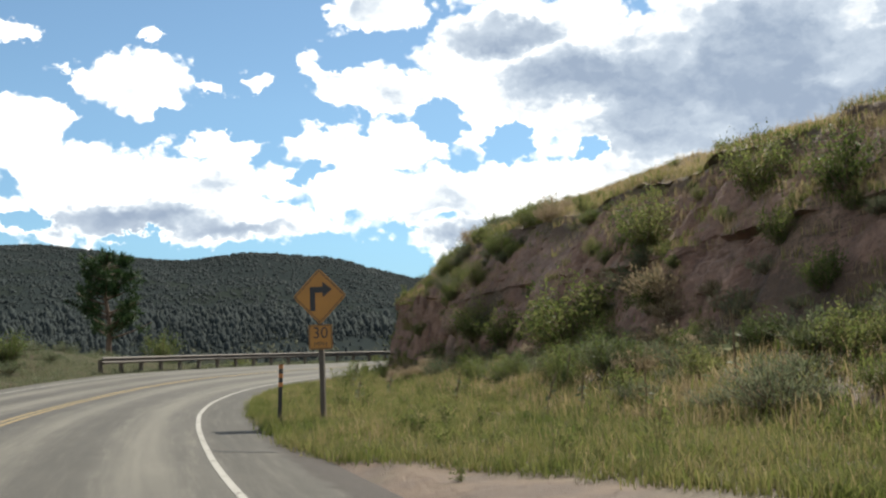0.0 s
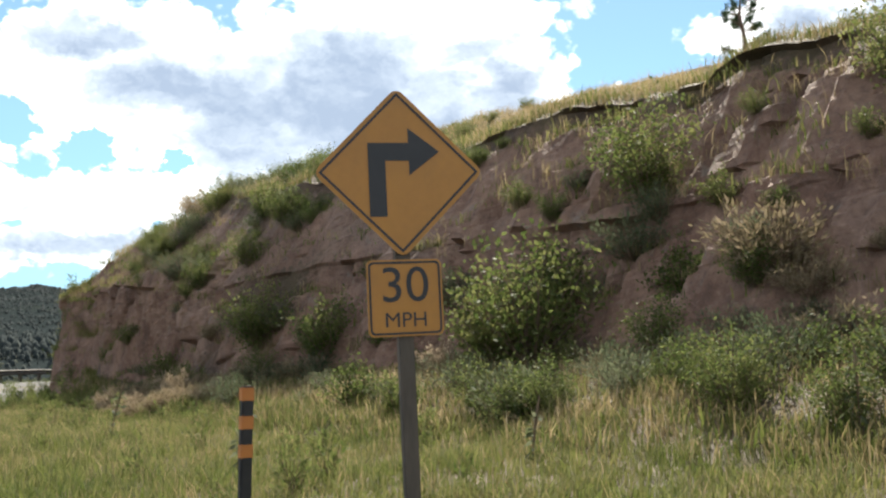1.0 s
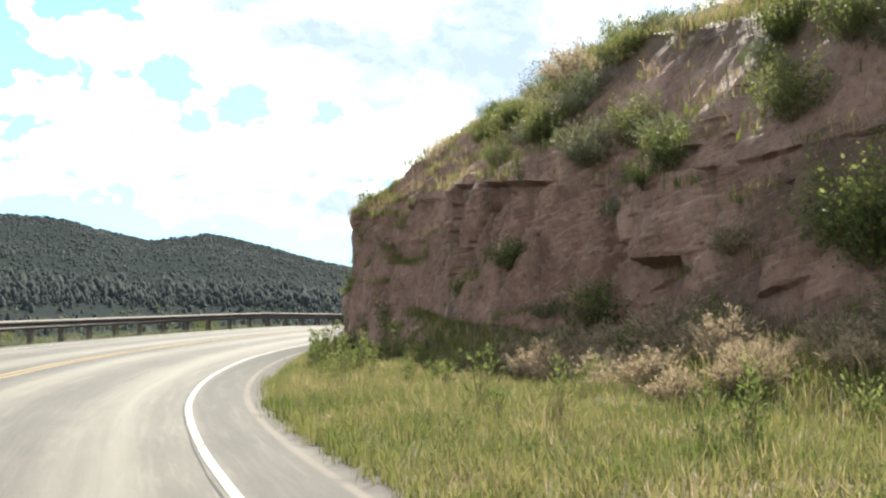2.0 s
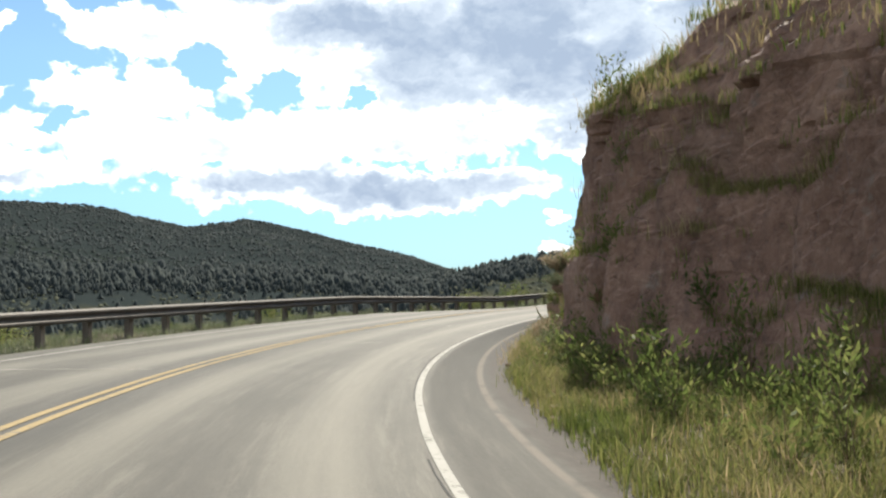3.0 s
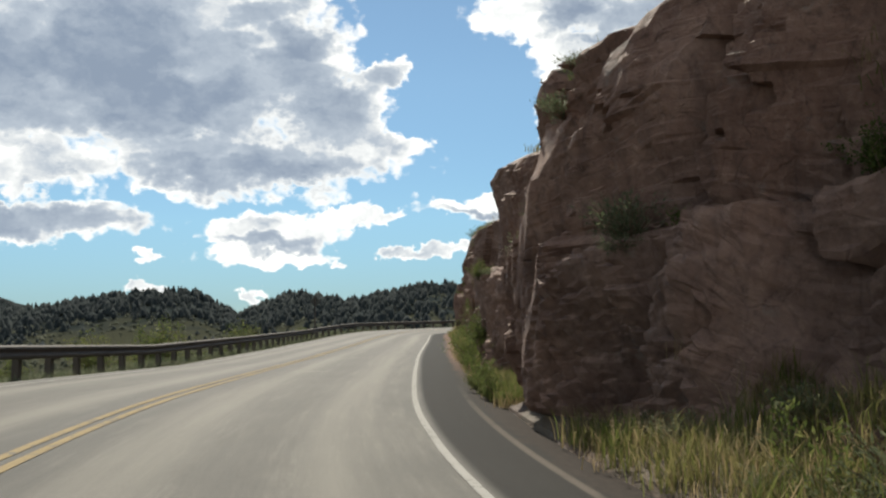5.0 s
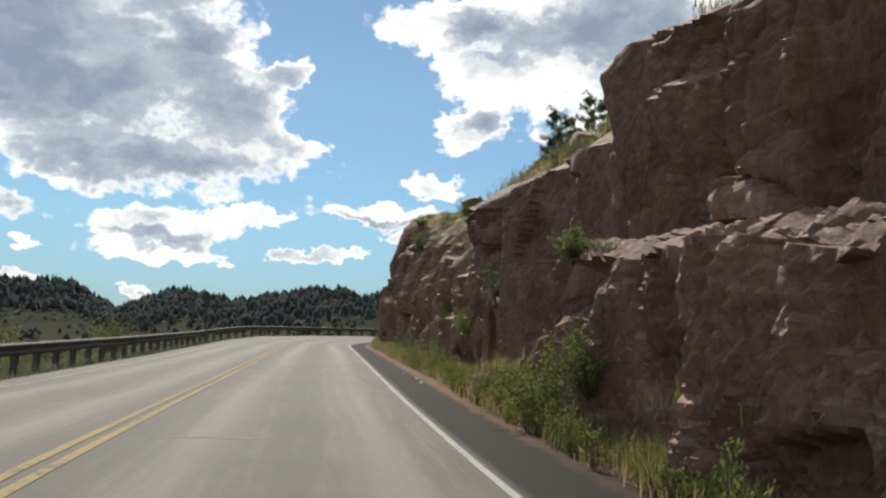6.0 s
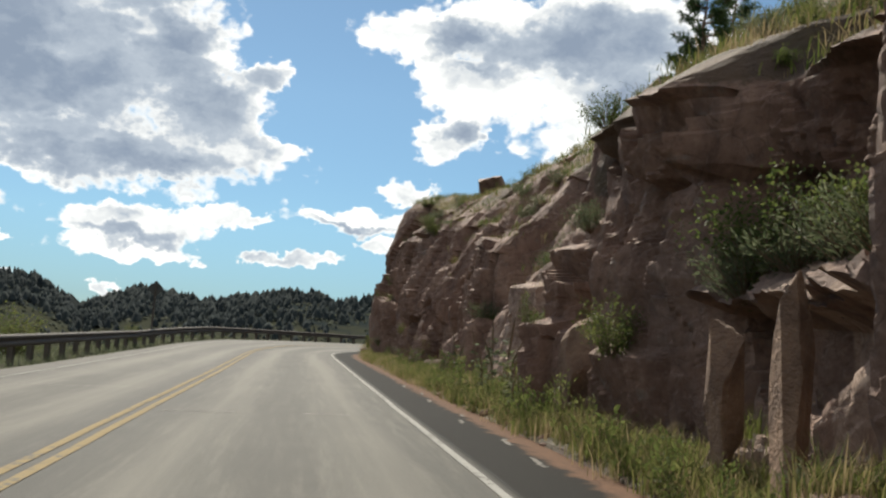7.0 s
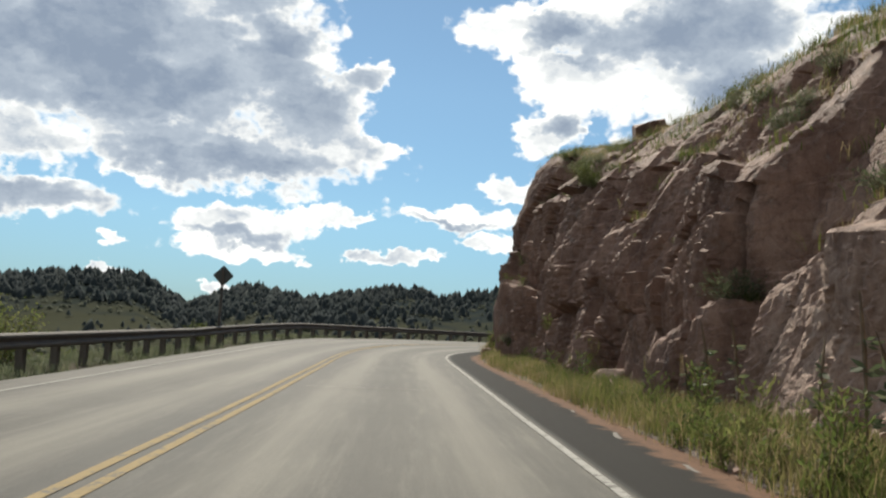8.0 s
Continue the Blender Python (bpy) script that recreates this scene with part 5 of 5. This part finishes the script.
def far_woods(count):
    az = rng.uniform(-32, 78, count)
    which = rng.random(count)
    r = np.where(which < 0.42, 240 + 280 * rng.random(count) ** 0.55, rng.uniform(380, 930, count))
    r = np.where(which > 0.88, rng.uniform(860, 930, count), r)
    r = np.where((which > 0.34) & (which < 0.42), rng.uniform(470, 520, count), r)
    x, y = HUB[0] + r * np.sin(np.radians(az)), HUB[1] + r * np.cos(np.radians(az))
    thin = fbm(x * 0.016, y * 0.016, 0.0, 3, 51) + rng.normal(size=count) * 0.22
    keep = thin > np.where(r < 530, np.interp(r, [240, 330, 430, 480], [0.7, 0.4, 0.12, -0.4]), -0.6)
    x, y, r = x[keep], y[keep], r[keep]
    n = len(x)
    h = (1.6 + 3.4 * rng.random(n) ** 2.2) * np.where(r < 530, 1.0, 0.5)
    h = np.where((r > 470) & (r < 530) & (rng.random(n) < 0.12), rng.uniform(4.5, 7.5, n), h)
    w = h * np.where(r < 530, rng.uniform(0.26, 0.55, n), rng.uniform(0.6, 1.0, n))
    return lumpy_crowns("far_woods", "dark conifer woods on the far hills", x, y, r, h, w, HAZED_NEEDLE)


far_woods(95000)


def valley_scrub(count):
    az, r = np.radians(rng.uniform(-30, 80, count)), rng.uniform(130, 470, count)
    x, y = HUB[0] + r * np.sin(az), HUB[1] + r * np.cos(az)
    keep = fbm(x * 0.03, y * 0.03, 0.0, 3, 57) + rng.normal(size=count) * 0.2 > -0.1
    x, y, r = x[keep], y[keep], r[keep]
    h = rng.uniform(0.5, 1.5, len(x))
    return lumpy_crowns("valley_scrub", "grey-green scrub on the valley meadows", x, y, r, h, h * rng.uniform(0.6, 1.1, len(x)), FAR_SCRUB)


valley_scrub(14000)

# ---------------------------------------------------------------- signs


def diamond_bm(half, thick, corner=0.055):
    bm = bmesh.new()
    pts = []
    for k in range(4):
        for j in range(5):
            a = radians(90 * k - 45 + 90 * j / 4)
            base = Matrix.Rotation(radians(90 * k), 2) @ Vector((half - corner * 1.414, 0))
            pts.append((base.x + corner * math.cos(a), 0, base.y + corner * math.sin(a)))
    face = bm.faces.new([bm.verts.new(p) for p in pts])
    made = bmesh.ops.extrude_face_region(bm, geom=[face])
    bmesh.ops.translate(bm, vec=(0, thick, 0), verts=[g for g in made["geom"] if isinstance(g, bmesh.types.BMVert)])
    bmesh.ops.recalc_face_normals(bm, faces=bm.faces)
    return bm


def flat_bm(outline, y, thick=0.002):
    bm = bmesh.new()
    face = bm.faces.new([bm.verts.new((x, y, z)) for x, z in outline])
    made = bmesh.ops.extrude_face_region(bm, geom=[face])
    bmesh.ops.translate(bm, vec=(0, -thick, 0), verts=[g for g in made["geom"] if isinstance(g, bmesh.types.BMVert)])
    bmesh.ops.recalc_face_normals(bm, faces=bm.faces)
    return bm


def rounded(w, h, r, k=4):
    pts = []
    for cx, cz, a0 in ((w / 2 - r, h / 2 - r, 0), (-w / 2 + r, h / 2 - r, 90), (-w / 2 + r, -h / 2 + r, 180), (w / 2 - r, -h / 2 + r, 270)):
        pts += [(cx + r * math.cos(radians(a0 + 90 * j / k)), cz + r * math.sin(radians(a0 + 90 * j / k))) for j in range(k + 1)]
    return pts


def ring_bm(outer, inner, y):
    bm = bmesh.new()
    a = [bm.verts.new((x, y, z)) for x, z in outer]
    b = [bm.verts.new((x, y, z)) for x, z in inner]
    n = len(a)
    for i in range(n):
        bm.faces.new((a[i], a[(i + 1) % n], b[(i + 1) % n], b[i]))
    return bm


def lettering(name, text, size, wide, at, mat, parent):
    cu = bpy.data.curves.new(name, "FONT")
    cu.body, cu.size, cu.align_x, cu.align_y, cu.extrude, cu.offset = text, size, "CENTER", "CENTER", 0.001, 0.0
    ob = new(name, cu)
    bpy.context.view_layer.update()
    me = bpy.data.meshes.new_from_object(ob.evaluated_get(bpy.context.evaluated_depsgraph_get()))
    bpy.data.objects.remove(ob)
    me.transform(Matrix.Translation(at) @ Matrix.Rotation(radians(90), 4, "X") @ Matrix.Diagonal((wide, 1, 1, 1)))
    me.materials.clear()
    me.materials.append(mat)
    return part(name, me, parent)


def warning_sign(at, facing, centre, with_plate, half, label, lean=0.0):
    """A diamond warning sign on a post; facing: the compass heading of its front."""
    sign = tagged(new("warning_sign"), label, "road sign")
    sign.matrix_basis = Matrix.Translation(at) @ Matrix.Rotation(radians(180 - facing), 4, "Z") @ pose(0, 0, 0, 0, lean, 0)
    part("post", bm_mesh("post", box_bm((0.09, 0.09, centre + 0.35 + 0.5), (0, 0.055, (centre + 0.35 - 0.5) / 2), 0.006), POST_WOOD), sign, "dark weathered wooden post")
    panel = part("panel", bm_mesh("panel", diamond_bm(half, 0.004), SIGN_YELLOW if with_plate else SIGN_BACK), sign, "yellow diamond panel" if with_plate else "grey sign back", Matrix.Translation((0, 0, centre)))
    if with_plate:
        k, q = half - 0.035, half - 0.056
        part("border", bm_mesh("border", ring_bm([(0, k), (-k, 0), (0, -k), (k, 0)], [(0, q), (-q, 0), (0, -q), (q, 0)], -0.003), SIGN_BLACK), panel, "black border")
        arrow = [(-0.19, -0.27), (-0.085, -0.27), (-0.085, 0.07), (0.06, 0.07), (0.06, -0.02), (0.25, 0.125), (0.06, 0.27), (0.06, 0.18), (-0.19, 0.18)]
        part("arrow", bm_mesh("arrow", flat_bm(arrow, -0.002), SIGN_BLACK), panel, "black right-turn arrow")
        plate = part("plate", bm_mesh("plate", flat_bm(rounded(0.457, 0.457, 0.035), 0.0, 0.004), SIGN_YELLOW), sign, "yellow advisory speed plate", Matrix.Translation((0, 0, centre - half - 0.235)))
        part("border", bm_mesh("border", ring_bm(rounded(0.435, 0.435, 0.03), rounded(0.41, 0.41, 0.022), -0.007), SIGN_BLACK), plate, "black border")
        lettering("numerals", "30", 0.30, 1.02, (0, -0.006, 0.068), SIGN_BLACK, plate)
        lettering("letters", "MPH", 0.125, 1.05, (0, -0.006, -0.135), SIGN_BLACK, plate)
    return sign


foot, _ = footing(18.4, 5.83)
warning_sign(foot, 197.0, 2.07 - foot.z, True, 0.525, "yellow right-turn warning sign with 30 MPH plate", -1.5)
foot, _ = footing(139.9, -5.65)
warning_sign(foot, 48.0, 2.1 - foot.z, False, 0.43, "back of a small diamond road sign past the guardrail")


def delineator(s, d, height):
    thing = tagged(new("delineator_post"), "black roadside marker post with orange bands", "marker post")
    at, _ = footing(s, d)
    thing.matrix_basis = Matrix.Translation(at) @ pose(0, 0, 0, 0, 1.5, heading(s))
    part("post", bm_mesh("post", box_bm((0.075, 0.045, height + 0.3), (0, 0, (height - 0.3) / 2), 0.008), SIGN_BLACK), thing)
    band = bm_mesh("band", box_bm((0.079, 0.049, 0.085), (0, 0, 0), 0.004), REFLECTOR)
    for k in range(3):
        part("band", band, thing, "orange reflective band", Matrix.Translation((0, 0, height - 0.05 - 0.17 * k)))
    return thing


delineator(19.2, 5.1, 1.15)


def boulder(s, d, size, seed, lift=0.0, label="reddish-brown angular boulder on the slope", mat=None, base=None):
    bm = bmesh.new()
    bmesh.ops.create_icosphere(bm, subdivisions=4, radius=1.0)
    co = np.array([v.co for v in bm.verts])
    r = np.random.default_rng(seed)
    cut_n = r.normal(size=(13, 3))
    cut_n /= np.linalg.norm(cut_n, axis=1, keepdims=True)
    cut_d = r.uniform(0.42, 0.8, 13)
    for j in range(13):
        co = co - np.clip(co @ cut_n[j] - cut_d[j], 0, None)[:, None] * cut_n[j]
    co += fbm(co[:, 0] * 2 + seed, co[:, 1] * 2, co[:, 2] * 2, 4, seed)[:, None] * 0.05
    for v, c in zip(bm.verts, co):
        v.co = Vector((c[0] * size[0], c[1] * size[1], c[2] * size[2]))
    me = bm_mesh("boulder", bm, mat or ROCK)
    ob = tagged(new("boulder", me), label, "boulder", "boulders")
    at = footing(s, d)[0] if base is None else spot_at(s, d, base)
    ob.matrix_basis = Matrix.Translation(at + Vector((0, 0, size[2] * 0.35 + lift))) @ pose(0, 0, 0, 0, 0, heading(s) + 20)
    return ob


boulder(137.7, 10.8, (1.2, 1.35, 1.2), 4, -0.15)
boulder(102.1, 5.95, (0.8, 0.85, 1.1), 5, 0.05, "pale tan upright boulder at the foot of the rock", TAN_ROCK, 0.0)
for s, d in ((96.95, 5.35), (95.85, 5.3)):
    boulder(s, d, (0.17, 0.24, 1.0), int(s * 10), 0.45, "upright tan rock pillar at the foot of the cliff", TAN_ROCK, 0.0)
boulder(109.0, 9.4, (1.1, 1.0, 0.85), 8)
boulder(99.0, 8.4, (0.9, 0.8, 0.6), 9)
boulder(121.5, 6.6, (0.5, 0.6, 0.35), 10, 0.0, "broken rock lying at the foot of the cliff", None, 0.0)
boulder(68.0, 5.6, (0.35, 0.4, 0.25), 12, 0.0, "broken rock lying at the foot of the cliff", None, 0.0)


# broken rock on the ledges and along the foot
def rubble_mesh(seed):
    """An angular slab: a bevelled block with every corner moved."""
    r = np.random.default_rng(seed)
    bm = box_bm((2.3, 1.6, 0.9))
    for v in bm.verts:
        v.co += Vector(r.uniform(-0.38, 0.38, 3)) * 1.0
    bmesh.ops.bevel(bm, geom=list(bm.edges), offset=0.09, segments=1, affect="EDGES")
    return bm_mesh("rock", bm, ROCK)


rubble = [rubble_mesh(k) for k in (2, 6, 11, 17)]


def scatter_rocks(count, s0, s1, d0, d1, lo, hi, label):
    for _ in range(count):
        s = rng.uniform(s0, s1)
        d = rng.uniform(d0, d1) + (float(foot_of(s)) if d1 < 1 else 0.0)
        at, up = footing(s, d)
        k = rng.uniform(lo, hi)
        ob = tagged(new("rock", pick(rubble)), label, "rock", "broken rocks")
        ob.matrix_basis = Matrix.Translation(at + Vector((0, 0, k * 0.06))) @ pose(0, 0, 0, *rng.uniform(-18, 18, 2), rng.uniform(0, 360)) @ Matrix.Diagonal((k, k, k, 1))


scatter_rocks(50, 60.9, 64.4, 6.95, 7.8, 0.06, 0.18, "angular broken rock on the ledge")
scatter_rocks(16, 59.6, 63.0, 5.6, 5.9, 0.05, 0.15, "angular broken rock at the foot of the cliff")
scatter_rocks(10, 81.0, 87.4, 5.3, 6.1, 0.05, 0.13, "angular broken rock on the ledge")
scatter_rocks(30, 104.0, 128.0, -0.6, -0.05, 0.06, 0.2, "angular broken rock at the foot of the cliff")
scatter_rocks(40, 46.0, 110.0, 4.85, 5.3, 0.02, 0.07, "small fallen stone beside the road")
